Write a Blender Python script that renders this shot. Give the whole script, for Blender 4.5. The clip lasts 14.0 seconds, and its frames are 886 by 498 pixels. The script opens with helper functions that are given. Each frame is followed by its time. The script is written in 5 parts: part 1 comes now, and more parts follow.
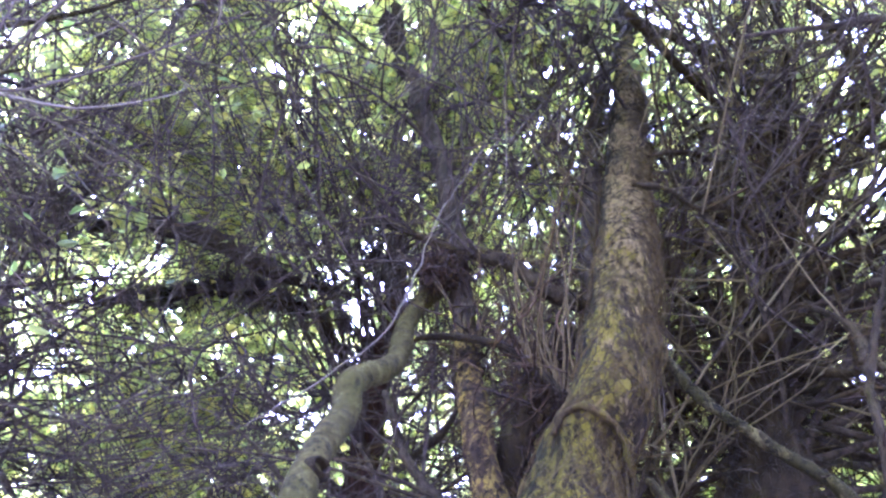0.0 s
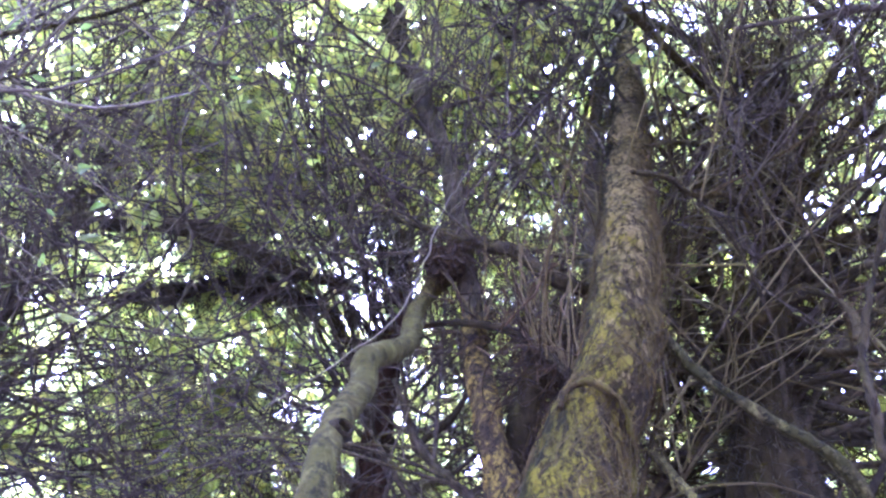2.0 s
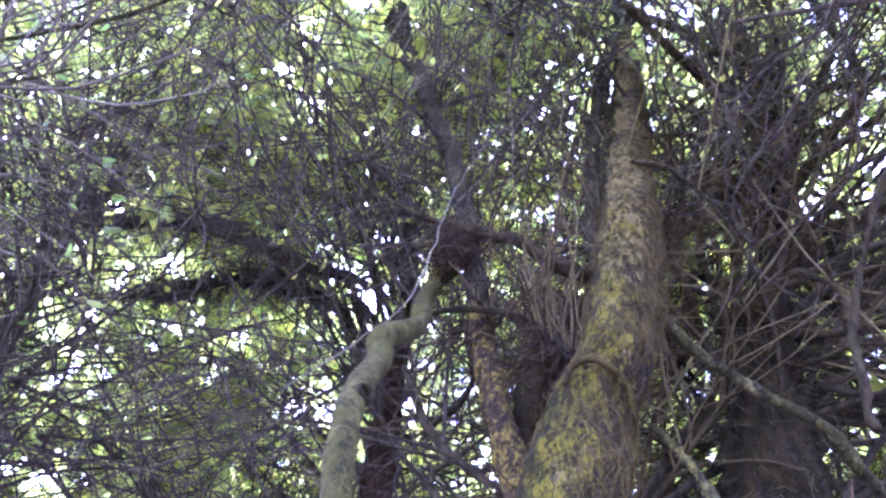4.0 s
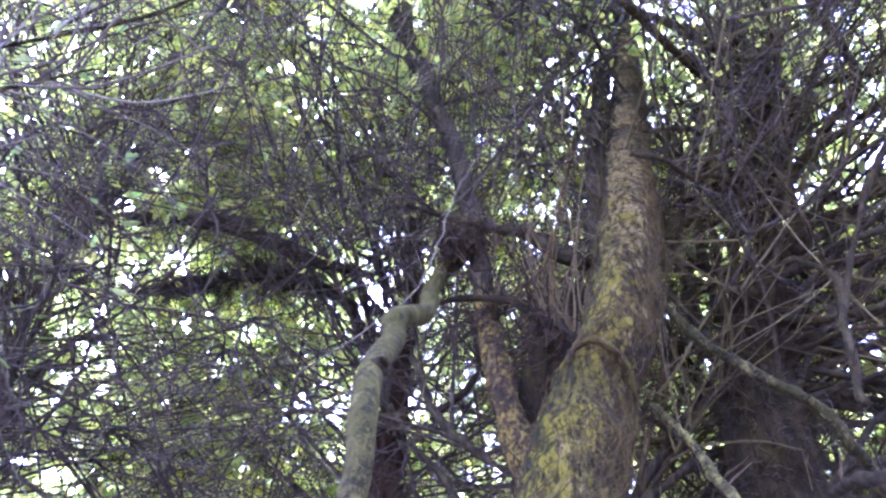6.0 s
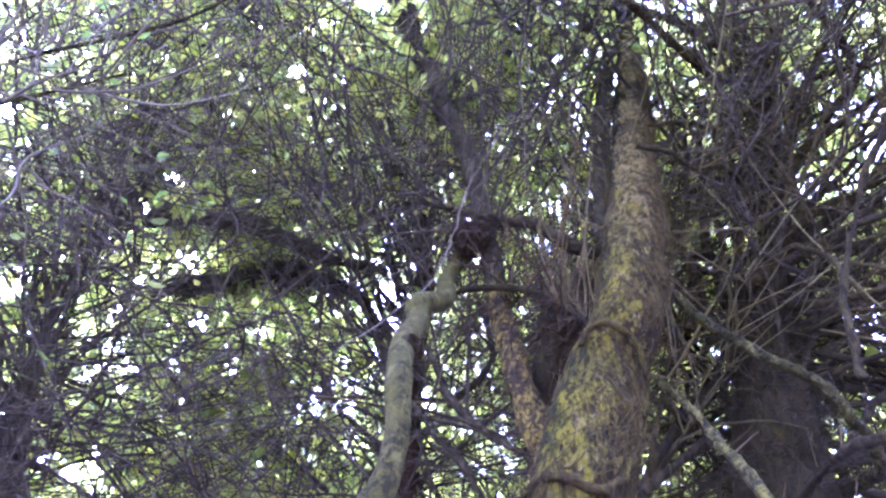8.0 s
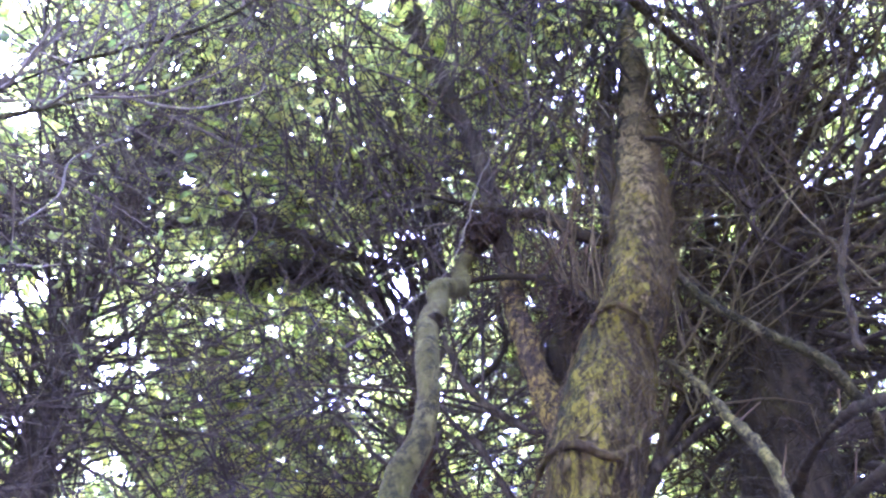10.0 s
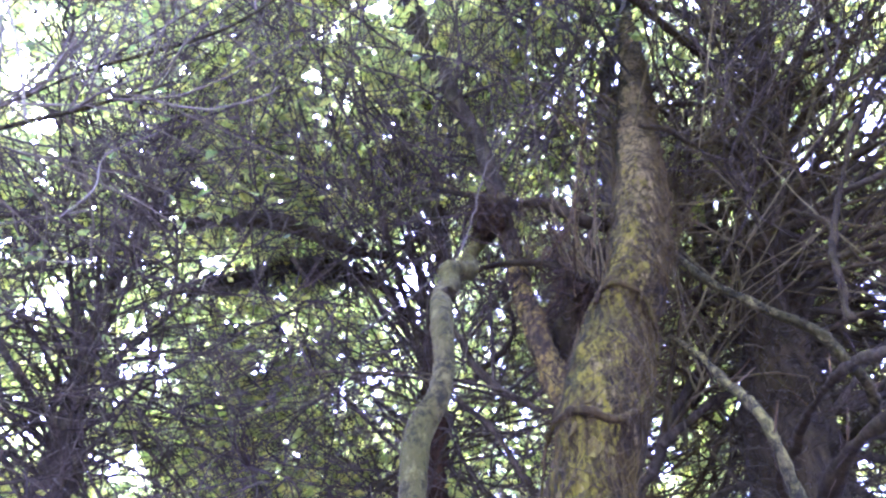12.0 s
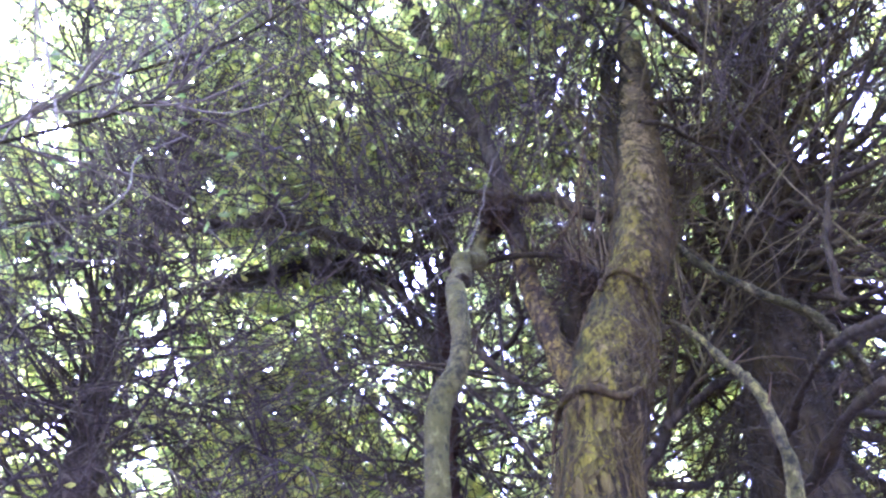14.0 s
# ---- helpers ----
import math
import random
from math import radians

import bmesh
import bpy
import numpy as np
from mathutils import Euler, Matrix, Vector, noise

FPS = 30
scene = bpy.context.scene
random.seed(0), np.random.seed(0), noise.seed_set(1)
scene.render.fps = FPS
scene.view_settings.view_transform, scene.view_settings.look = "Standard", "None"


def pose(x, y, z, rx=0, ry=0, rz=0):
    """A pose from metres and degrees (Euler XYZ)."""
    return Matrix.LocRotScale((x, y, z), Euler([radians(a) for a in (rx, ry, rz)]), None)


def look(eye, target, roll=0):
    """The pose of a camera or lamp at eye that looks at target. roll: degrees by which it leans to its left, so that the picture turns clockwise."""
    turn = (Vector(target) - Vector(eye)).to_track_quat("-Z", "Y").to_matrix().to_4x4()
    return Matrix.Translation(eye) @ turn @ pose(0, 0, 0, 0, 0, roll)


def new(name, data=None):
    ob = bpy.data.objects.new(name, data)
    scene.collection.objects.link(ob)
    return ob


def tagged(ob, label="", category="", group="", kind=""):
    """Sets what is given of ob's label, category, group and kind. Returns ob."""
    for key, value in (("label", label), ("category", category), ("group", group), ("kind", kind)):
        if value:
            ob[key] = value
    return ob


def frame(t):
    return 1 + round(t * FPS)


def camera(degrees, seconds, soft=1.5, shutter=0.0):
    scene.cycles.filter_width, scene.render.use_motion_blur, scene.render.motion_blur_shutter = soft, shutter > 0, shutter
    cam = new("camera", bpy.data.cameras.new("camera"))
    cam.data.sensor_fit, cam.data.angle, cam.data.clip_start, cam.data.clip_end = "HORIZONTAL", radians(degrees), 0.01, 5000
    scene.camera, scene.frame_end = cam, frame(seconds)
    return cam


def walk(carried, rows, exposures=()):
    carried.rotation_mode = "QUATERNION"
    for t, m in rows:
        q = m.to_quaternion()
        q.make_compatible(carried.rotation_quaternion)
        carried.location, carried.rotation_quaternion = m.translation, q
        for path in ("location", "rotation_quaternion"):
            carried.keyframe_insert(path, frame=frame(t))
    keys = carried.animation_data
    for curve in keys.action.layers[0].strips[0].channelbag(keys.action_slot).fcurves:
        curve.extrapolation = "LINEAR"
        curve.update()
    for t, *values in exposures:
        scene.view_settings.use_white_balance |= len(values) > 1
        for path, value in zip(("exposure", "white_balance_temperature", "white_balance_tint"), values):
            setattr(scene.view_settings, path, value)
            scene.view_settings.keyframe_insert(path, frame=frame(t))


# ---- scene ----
cam = camera(63.0, 14.0, soft=2.5)
PATH = [
    (0, (0.000, 0.000, 1.900), (0.000, 1.286, 3.432), 3.00),
    (0.5, (0.002, -0.006, 1.882), (-0.002, 1.280, 3.414), 2.88),
    (1, (-0.002, -0.009, 1.862), (-0.007, 1.276, 3.395), 2.66),
    (1.5, (-0.005, -0.016, 1.839), (-0.013, 1.270, 3.372), 2.51),
    (2, (-0.008, -0.022, 1.820), (-0.019, 1.264, 3.352), 2.40),
    (2.5, (-0.011, -0.030, 1.803), (-0.023, 1.257, 3.333), 2.28),
    (3, (-0.017, -0.037, 1.780), (-0.030, 1.250, 3.311), 2.15),
    (5.5, (-0.026, -0.074, 1.670), (-0.048, 1.213, 3.201), 1.80),
    (6, (-0.036, -0.083, 1.651), (-0.058, 1.205, 3.180), 1.70),
    (6.5, (-0.042, -0.092, 1.632), (-0.067, 1.197, 3.161), 1.59),
    (7, (-0.048, -0.102, 1.607), (-0.077, 1.187, 3.136), 1.51),
    (7.5, (-0.056, -0.113, 1.583), (-0.088, 1.175, 3.113), 1.39),
    (8, (-0.069, -0.124, 1.559), (-0.103, 1.164, 3.089), 1.17),
    (10.5, (-0.100, -0.177, 1.434), (-0.154, 1.111, 2.963), 0.20),
    (11, (-0.103, -0.183, 1.404), (-0.161, 1.103, 2.934), -0.01),
    (11.5, (-0.103, -0.191, 1.375), (-0.165, 1.094, 2.907), -0.24),
    (12, (-0.105, -0.204, 1.348), (-0.171, 1.080, 2.880), -0.48),
    (12.5, (-0.108, -0.218, 1.324), (-0.177, 1.066, 2.856), -0.65),
    (13, (-0.113, -0.231, 1.300), (-0.185, 1.053, 2.832), -0.79),
    (13.5, (-0.121, -0.247, 1.272), (-0.195, 1.036, 2.804), -0.94),
    (14, (-0.124, -0.259, 1.247), (-0.201, 1.023, 2.780), -1.11),
]
walk(cam, [(t, look(eye, target, roll)) for t, eye, target, roll in PATH], exposures=[(0, 5.77, 4310, 59.5), (14, 5.69, 4290, 59.5)])

# ---- light: bright overcast sky, a wide weak sun behind the cloud ----
SUN_AZ, SUN_EL = radians(322), radians(55)
world = bpy.data.worlds.new("overcast_sky")
scene.world = world
world.use_nodes = True
wn = world.node_tree
wn.nodes.clear()
sky = wn.nodes.new("ShaderNodeTexSky")
sky.sky_type, sky.sun_disc = "NISHITA", False
sky.sun_elevation, sky.sun_rotation = SUN_EL, SUN_AZ
sky.air_density, sky.dust_density, sky.ozone_density = 1.0, 5.0, 1.0
pale = wn.nodes.new("ShaderNodeHueSaturation")
pale.inputs["Saturation"].default_value = 0.22
bg = wn.nodes.new("ShaderNodeBackground")
bg.inputs["Strength"].default_value = 0.15
wo = wn.nodes.new("ShaderNodeOutputWorld")
wn.links.new(sky.outputs["Color"], pale.inputs["Color"])
wn.links.new(pale.outputs["Color"], bg.inputs["Color"])
wn.links.new(bg.outputs["Background"], wo.inputs["Surface"])
sun = bpy.data.lights.new("sun", "SUN")
sun.energy, sun.angle, sun.color = 1.5, radians(25), (1.0, 0.96, 0.9)
sun_ob = new("sun", sun)
sun_dir = Vector((math.sin(SUN_AZ) * math.cos(SUN_EL), math.cos(SUN_AZ) * math.cos(SUN_EL), math.sin(SUN_EL)))
sun_ob.matrix_world = look(sun_dir * 40, (0, 0, 0))

RNG = np.random.default_rng(7)


# ---- materials ----
def material(name):
    m = bpy.data.materials.new(name)
    m.use_nodes = True
    nt = m.node_tree
    return m, nt, nt.nodes["Principled BSDF"]


def node(nt, kind, **values):
    n = nt.nodes.new(kind)
    for key, value in values.items():
        n.inputs[key].default_value = value
    return n


def noise_of(nt, scale, detail=6.0, rough=0.6, stretch=(1, 1, 1)):
    co = node(nt, "ShaderNodeTexCoord")
    mp = node(nt, "ShaderNodeMapping", Scale=stretch)
    n = node(nt, "ShaderNodeTexNoise", Scale=scale, Detail=detail, Roughness=rough)
    nt.links.new(co.outputs["Object"], mp.inputs["Vector"])
    nt.links.new(mp.outputs["Vector"], n.inputs["Vector"])
    return n.outputs["Fac"]


def ramp(nt, fac, stops):
    r = node(nt, "ShaderNodeValToRGB")
    els = r.color_ramp.elements
    while len(els) < len(stops):
        els.new(0.5)
    for e, (p, c) in zip(els, stops):
        e.position, e.color = p, (*c, 1) if len(c) == 3 else c
    nt.links.new(fac, r.inputs["Fac"])
    return r.outputs["Color"]


def mixed(nt, fac, a, b):
    m = nt.nodes.new("ShaderNodeMix")
    m.data_type = "RGBA"
    nt.links.new(fac, m.inputs[0])
    for sock, value in ((m.inputs[6], a), (m.inputs[7], b)):
        if isinstance(value, tuple):
            sock.default_value = (*value, 1)
        else:
            nt.links.new(value, sock)
    return m.outputs[2]


def bumped(nt, bsdf, height, strength, distance):
    b = node(nt, "ShaderNodeBump", Strength=strength, Distance=distance)
    nt.links.new(height, b.inputs["Height"])
    nt.links.new(b.outputs["Normal"], bsdf.inputs["Normal"])


def grey_of(v):
    return (v, v, v)


def bark_material(name, light, dark, moss, moss_from=0.55, grain=38, rough=0.9):
    m, nt, bsdf = material(name)
    big = noise_of(nt, 6, 5, 0.65, (1, 1, 0.5))
    fine = noise_of(nt, grain, 9, 0.72, (1, 1, 0.28))
    patch = noise_of(nt, 13, 9, 0.78, (1, 1, 0.4))
    body = mixed(nt, ramp(nt, fine, [(0.40, grey_of(0)), (0.58, grey_of(1))]), dark, light)
    body = mixed(nt, ramp(nt, big, [(0.46, grey_of(0)), (0.6, grey_of(0.8))]), body, tuple(0.3 * v for v in light))
    col = mixed(nt, ramp(nt, patch, [(moss_from, grey_of(0)), (moss_from + 0.1, grey_of(0.85))]), body, moss)
    nt.links.new(col, bsdf.inputs["Base Color"])
    bsdf.inputs["Roughness"].default_value = rough
    bsdf.inputs["Specular IOR Level"].default_value = 0.1
    bumped(nt, bsdf, fine, 1.0, 0.012)
    return m


def trunk_material():
    """Tan bark in long streaks under yellow-green moss, with algae, darkened for shade, on one flank, bare pale bark,
    brightened for light, higher up and dark scars.
    """
    m, nt, bsdf = material("flaking_tan_bark")
    streak = noise_of(nt, 60, 8, 0.7, (1, 1, 0.13))
    plate = noise_of(nt, 38, 9, 0.76, (1, 1, 0.4))
    moss = noise_of(nt, 30, 12, 0.82, (1, 1, 0.28))
    broad = noise_of(nt, 5, 5, 0.6, (1, 1, 0.4))
    fleck = noise_of(nt, 55, 10, 0.8, (1, 1, 0.35))
    scar = noise_of(nt, 26, 6, 0.7, (0.3, 0.3, 1.5))
    geo = node(nt, "ShaderNodeNewGeometry")

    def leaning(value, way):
        # a mask shifted towards one flank of the trunk
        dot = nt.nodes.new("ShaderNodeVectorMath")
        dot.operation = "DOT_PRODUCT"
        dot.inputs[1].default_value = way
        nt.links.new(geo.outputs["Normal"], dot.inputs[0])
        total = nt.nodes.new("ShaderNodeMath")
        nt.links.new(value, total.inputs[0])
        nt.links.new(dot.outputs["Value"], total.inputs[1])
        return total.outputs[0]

    co = node(nt, "ShaderNodeTexCoord")
    sep = node(nt, "ShaderNodeSeparateXYZ")
    nt.links.new(co.outputs["Object"], sep.inputs["Vector"])

    def rising(value, low, high, gain):
        rise = node(nt, "ShaderNodeMapRange")
        for key, number in (("From Min", low), ("From Max", high), ("To Max", gain)):
            rise.inputs[key].default_value = number
        nt.links.new(sep.outputs["Z"], rise.inputs["Value"])
        total = nt.nodes.new("ShaderNodeMath")
        nt.links.new(value, total.inputs[0])
        nt.links.new(rise.outputs["Result"], total.inputs[1])
        return total.outputs[0]

    col = mixed(nt, ramp(nt, streak, [(0.36, grey_of(0)), (0.62, grey_of(1))]), (0.007, 0.00414, 0.00159), (0.0318, 0.0204, 0.00573))
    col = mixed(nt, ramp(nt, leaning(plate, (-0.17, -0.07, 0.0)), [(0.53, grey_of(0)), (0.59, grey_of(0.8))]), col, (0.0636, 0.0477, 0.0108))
    col = mixed(nt, ramp(nt, leaning(moss, (-0.15, -0.13, 0.0)), [(0.6, grey_of(0)), (0.645, grey_of(0.95))]), col, (0.138, 0.119, 0.0045))
    col = mixed(nt, ramp(nt, streak, [(0.41, grey_of(0.85)), (0.5, grey_of(0))]), col, (0.0138, 0.00903, 0.00258))
    # pale upper bark, lightened in place of the light missing up there
    col = mixed(nt, ramp(nt, rising(plate, 2.7, 4.4, 0.24), [(0.57, grey_of(0)), (0.64, grey_of(0.9))]), col, (0.198, 0.153, 0.0533))
    col = mixed(nt, ramp(nt, broad, [(0.5, grey_of(0)), (0.64, grey_of(0.6))]), col, (0.0255, 0.0216, 0.00573))
    # algae green, taken near black so that this flank reads as shaded
    col = mixed(nt, ramp(nt, leaning(plate, (-0.24, 0.12, 0.0)), [(0.57, grey_of(0)), (0.66, grey_of(0.88))]), col, (0.00891, 0.0121, 0.00382))
    col = mixed(nt, ramp(nt, rising(scar, 3.0, 4.4, 0.05), [(0.6, grey_of(0)), (0.64, grey_of(0.9))]), col, (0.00891, 0.00573, 0.00255))
    col = mixed(nt, ramp(nt, fleck, [(0.42, grey_of(0.94)), (0.48, grey_of(0))]), col, (0.00636, 0.00414, 0.00191))
    nt.links.new(col, bsdf.inputs["Base Color"])
    bsdf.inputs["Roughness"].default_value = 0.88
    bsdf.inputs["Specular IOR Level"].default_value = 0.1
    total = nt.nodes.new("ShaderNodeMath")
    nt.links.new(plate, total.inputs[0])
    nt.links.new(fleck, total.inputs[1])
    bumped(nt, bsdf, total.outputs[0], 1.0, 0.03)
    return m


def lichen_material(name, light, dark, olive, spots, crust=0.56):
    """Grey bark under algae: olive blotches, fine dark pits and small pale lichen crusts."""
    m, nt, bsdf = material(name)
    big, mid = noise_of(nt, 9, 8, 0.75, (1, 1, 0.6)), noise_of(nt, 24, 11, 0.85, (1, 1, 0.6))
    fine, pits = noise_of(nt, 50, 8, 0.8), noise_of(nt, 28, 11, 0.86, (1, 1, 0.8))
    col = mixed(nt, ramp(nt, fine, [(0.44, grey_of(0)), (0.55, grey_of(1))]), dark, light)
    col = mixed(nt, ramp(nt, big, [(0.46, grey_of(0)), (0.53, grey_of(0.85))]), col, olive)
    col = mixed(nt, ramp(nt, mid, [(crust, grey_of(0)), (crust + 0.03, grey_of(0.9))]), col, spots)
    col = mixed(nt, ramp(nt, pits, [(0.445, grey_of(0.95)), (0.485, grey_of(0))]), col, tuple(0.35 * v for v in dark))
    nt.links.new(col, bsdf.inputs["Base Color"])
    bsdf.inputs["Roughness"].default_value = 0.82
    bsdf.inputs["Specular IOR Level"].default_value = 0.1
    bumped(nt, bsdf, mid, 1.0, 0.016)
    return m


def twig_material(name, tones, rough=0.8, spot=None):
    m, nt, bsdf = material(name)
    geo = node(nt, "ShaderNodeNewGeometry")
    tone = ramp(nt, geo.outputs["Random Per Island"], tones)
    spots = noise_of(nt, 55, 4, 0.6)
    col = mixed(nt, ramp(nt, spots, [(0.5, grey_of(0)), (0.72, grey_of(0.6))]), tone, spot or tuple(1.2 * v for v in tones[-1][1]))
    nt.links.new(col, bsdf.inputs["Base Color"])
    bsdf.inputs["Roughness"].default_value = rough
    bsdf.inputs["Specular IOR Level"].default_value = 0.15
    bumped(nt, bsdf, spots, 0.4, 0.003)
    return m


def leaf_material(name, tones):
    m, nt, bsdf = material(name)
    geo = node(nt, "ShaderNodeNewGeometry")
    tone = ramp(nt, geo.outputs["Random Per Island"], tones)
    vein = noise_of(nt, 60, 3, 0.5)
    col = mixed(nt, ramp(nt, vein, [(0.4, grey_of(0)), (0.7, grey_of(0.35))]), tone, tuple(1.1 * v for v in tones[1][1]))
    nt.links.new(col, bsdf.inputs["Base Color"])
    bsdf.inputs["Roughness"].default_value = 0.45
    through_light = node(nt, "ShaderNodeBsdfTranslucent")
    bright = node(nt, "ShaderNodeHueSaturation", Saturation=1.16, Value=5.9)
    nt.links.new(col, bright.inputs["Color"])
    nt.links.new(bright.outputs["Color"], through_light.inputs["Color"])
    both = node(nt, "ShaderNodeMixShader", Fac=0.68)
    nt.links.new(bsdf.outputs["BSDF"], both.inputs[1])
    nt.links.new(through_light.outputs["BSDF"], both.inputs[2])
    nt.links.new(both.outputs["Shader"], nt.nodes["Material Output"].inputs["Surface"])
    return m


MAT_TRUNK = trunk_material()
MAT_SIDE = lichen_material("blotched_brown_bark", (0.055, 0.037, 0.016), (0.015, 0.01, 0.005), (0.018, 0.012, 0.006), (0.15, 0.112, 0.014), 0.512)
MAT_DARK = bark_material("dark_bark", (0.05, 0.041, 0.023), (0.015, 0.0118, 0.0065), (0.052, 0.047, 0.010), 0.57, 45)
# the dark bark again, blackened to stand in for missing shade
MAT_SHADY = bark_material("shade_black_bark", (0.028, 0.021, 0.008), (0.009, 0.0066, 0.0026), (0.032, 0.029, 0.005), 0.55, 45)
MAT_GREY = lichen_material("algae_grey_bark", (0.068, 0.059, 0.012), (0.031, 0.026, 0.005), (0.038, 0.035, 0.003), (0.088, 0.077, 0.018), 0.55)
MAT_LIMB = lichen_material("lichen_limb", (0.05, 0.042, 0.017), (0.016, 0.013, 0.005), (0.026, 0.024, 0.004), (0.105, 0.093, 0.03), 0.53)
MAT_TWIG = twig_material("dead_twigs", [(0.0, (0.038, 0.031, 0.023)), (0.4, (0.085, 0.072, 0.053)), (0.75, (0.08, 0.072, 0.042)), (1.0, (0.17, 0.147, 0.11))], spot=(0.105, 0.1, 0.06))
MAT_MOSSY_TWIG = twig_material("mossy_dead_twigs", [(0.0, (0.026, 0.02, 0.0085)), (0.4, (0.06, 0.048, 0.02)), (0.75, (0.072, 0.063, 0.018)), (1.0, (0.125, 0.105, 0.05))], spot=(0.09, 0.082, 0.025))
MAT_SHOOT = twig_material("brown_shoots", [(0.0, (0.013, 0.0085, 0.002)), (0.5, (0.027, 0.019, 0.0045)), (1.0, (0.078, 0.058, 0.015))])
MAT_FIBRE = twig_material("root_fibres", [(0.0, (0.013, 0.008, 0.0022)), (0.6, (0.031, 0.0215, 0.0035)), (1.0, (0.07, 0.051, 0.008))])
MAT_PALE = twig_material("pale_dead_wood", [(0.0, (0.05, 0.044, 0.03)), (1.0, (0.085, 0.075, 0.052))])
MAT_LEAF = leaf_material("green_leaves", [(0.0, (0.063, 0.075, 0.028)), (0.5, (0.1, 0.113, 0.034)), (1.0, (0.17, 0.163, 0.044))])
# the green leaves in darker tones that stand in for their shaded undersides
MAT_LEAF_SHADED = leaf_material("shaded_green_leaves", [(0.0, (0.022, 0.03, 0.01)), (0.5, (0.034, 0.045, 0.014)), (1.0, (0.055, 0.062, 0.018))])
MAT_BRANCH = bark_material("dead_branch", (0.075, 0.062, 0.044), (0.026, 0.021, 0.015), (0.068, 0.063, 0.022), 0.56, 60)
MAT_MOSSY_BRANCH = bark_material("mossy_dead_branch", (0.06, 0.047, 0.02), (0.02, 0.015, 0.0065), (0.068, 0.06, 0.012), 0.54, 60)
MAT_FLAKE = bark_material("bark_flake", (0.078, 0.06, 0.013), (0.03, 0.021, 0.005), (0.085, 0.073, 0.004), 0.5, 40)
MAT_LICHEN = lichen_material("crusted_stem_bark", (0.06, 0.05, 0.016), (0.02, 0.016, 0.005), (0.034, 0.031, 0.004), (0.13, 0.112, 0.024), 0.515)
# grey bough bark, lightened further to stand in for haze
MAT_BOUGH = bark_material("grey_dead_bough", (0.088, 0.073, 0.052), (0.034, 0.028, 0.019), (0.07, 0.064, 0.024), 0.58, 50)
MAT_RED = bark_material("reddish_bark", (0.055, 0.033, 0.02), (0.017, 0.011, 0.007), (0.04, 0.033, 0.017), 0.58, 45)
MAT_SHAG = bark_material("fibrous_brown_bark", (0.046, 0.036, 0.014), (0.014, 0.0105, 0.004), (0.058, 0.052, 0.01), 0.54, 45)
MAT_VINE = bark_material("vine_bark", (0.044, 0.03, 0.008), (0.011, 0.007, 0.002), (0.052, 0.046, 0.004), 0.5, 60)
# matted fibre, its colour lowered to deepen the shade of the crotch
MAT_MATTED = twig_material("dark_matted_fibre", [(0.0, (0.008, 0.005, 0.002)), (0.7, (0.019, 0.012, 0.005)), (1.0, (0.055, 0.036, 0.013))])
MAT_SHAGGY = twig_material("shaggy_dead_fibre", [(0.0, (0.009, 0.0075, 0.0035)), (0.7, (0.022, 0.018, 0.008)), (1.0, (0.05, 0.042, 0.018))])
MAT_MOSS = twig_material("black_moss", [(0.0, (0.035, 0.032, 0.028)), (1.0, (0.07, 0.065, 0.05))], 0.95)


def ground_material():
    m, nt, bsdf = material("leaf_litter_ground")
    a, b = noise_of(nt, 1.2, 8, 0.7), noise_of(nt, 30, 6, 0.7)
    col = mixed(nt, ramp(nt, b, [(0.35, grey_of(0)), (0.65, grey_of(1))]), (0.06, 0.045, 0.03), (0.13, 0.09, 0.055))
    col = mixed(nt, ramp(nt, a, [(0.5, grey_of(0)), (0.65, grey_of(0.7))]), col, (0.10, 0.13, 0.04))
    nt.links.new(col, bsdf.inputs["Base Color"])
    bsdf.inputs["Roughness"].default_value = 0.95
    bumped(nt, bsdf, b, 0.8, 0.03)
    return m


# ---- mesh helpers ----
def mesh_object(name, verts, faces, mat, parent=None, label="", kind="", smooth=True):
    me = bpy.data.meshes.new(name)
    verts = np.asarray(verts, np.float32)
    faces = np.asarray(faces, np.int32)
    n, k = faces.shape
    me.vertices.add(len(verts))
    me.vertices.foreach_set("co", verts.ravel())
    me.loops.add(n * k)
    me.loops.foreach_set("vertex_index", faces.ravel())
    me.polygons.add(n)
    me.polygons.foreach_set("loop_start", np.arange(0, n * k, k, dtype=np.int32))
    me.polygons.foreach_set("use_smooth", np.full(n, smooth))
    me.update(calc_edges=True)
    me.validate()
    me.materials.append(mat)
    ob = new(name, me)
    if parent is not None:
        ob.parent = parent
        ob.matrix_parent_inverse = parent.matrix_world.inverted()
    return tagged(ob, label=label, kind=kind)


def unit(v):
    return v / np.maximum(np.linalg.norm(v, axis=-1, keepdims=True), 1e-9)


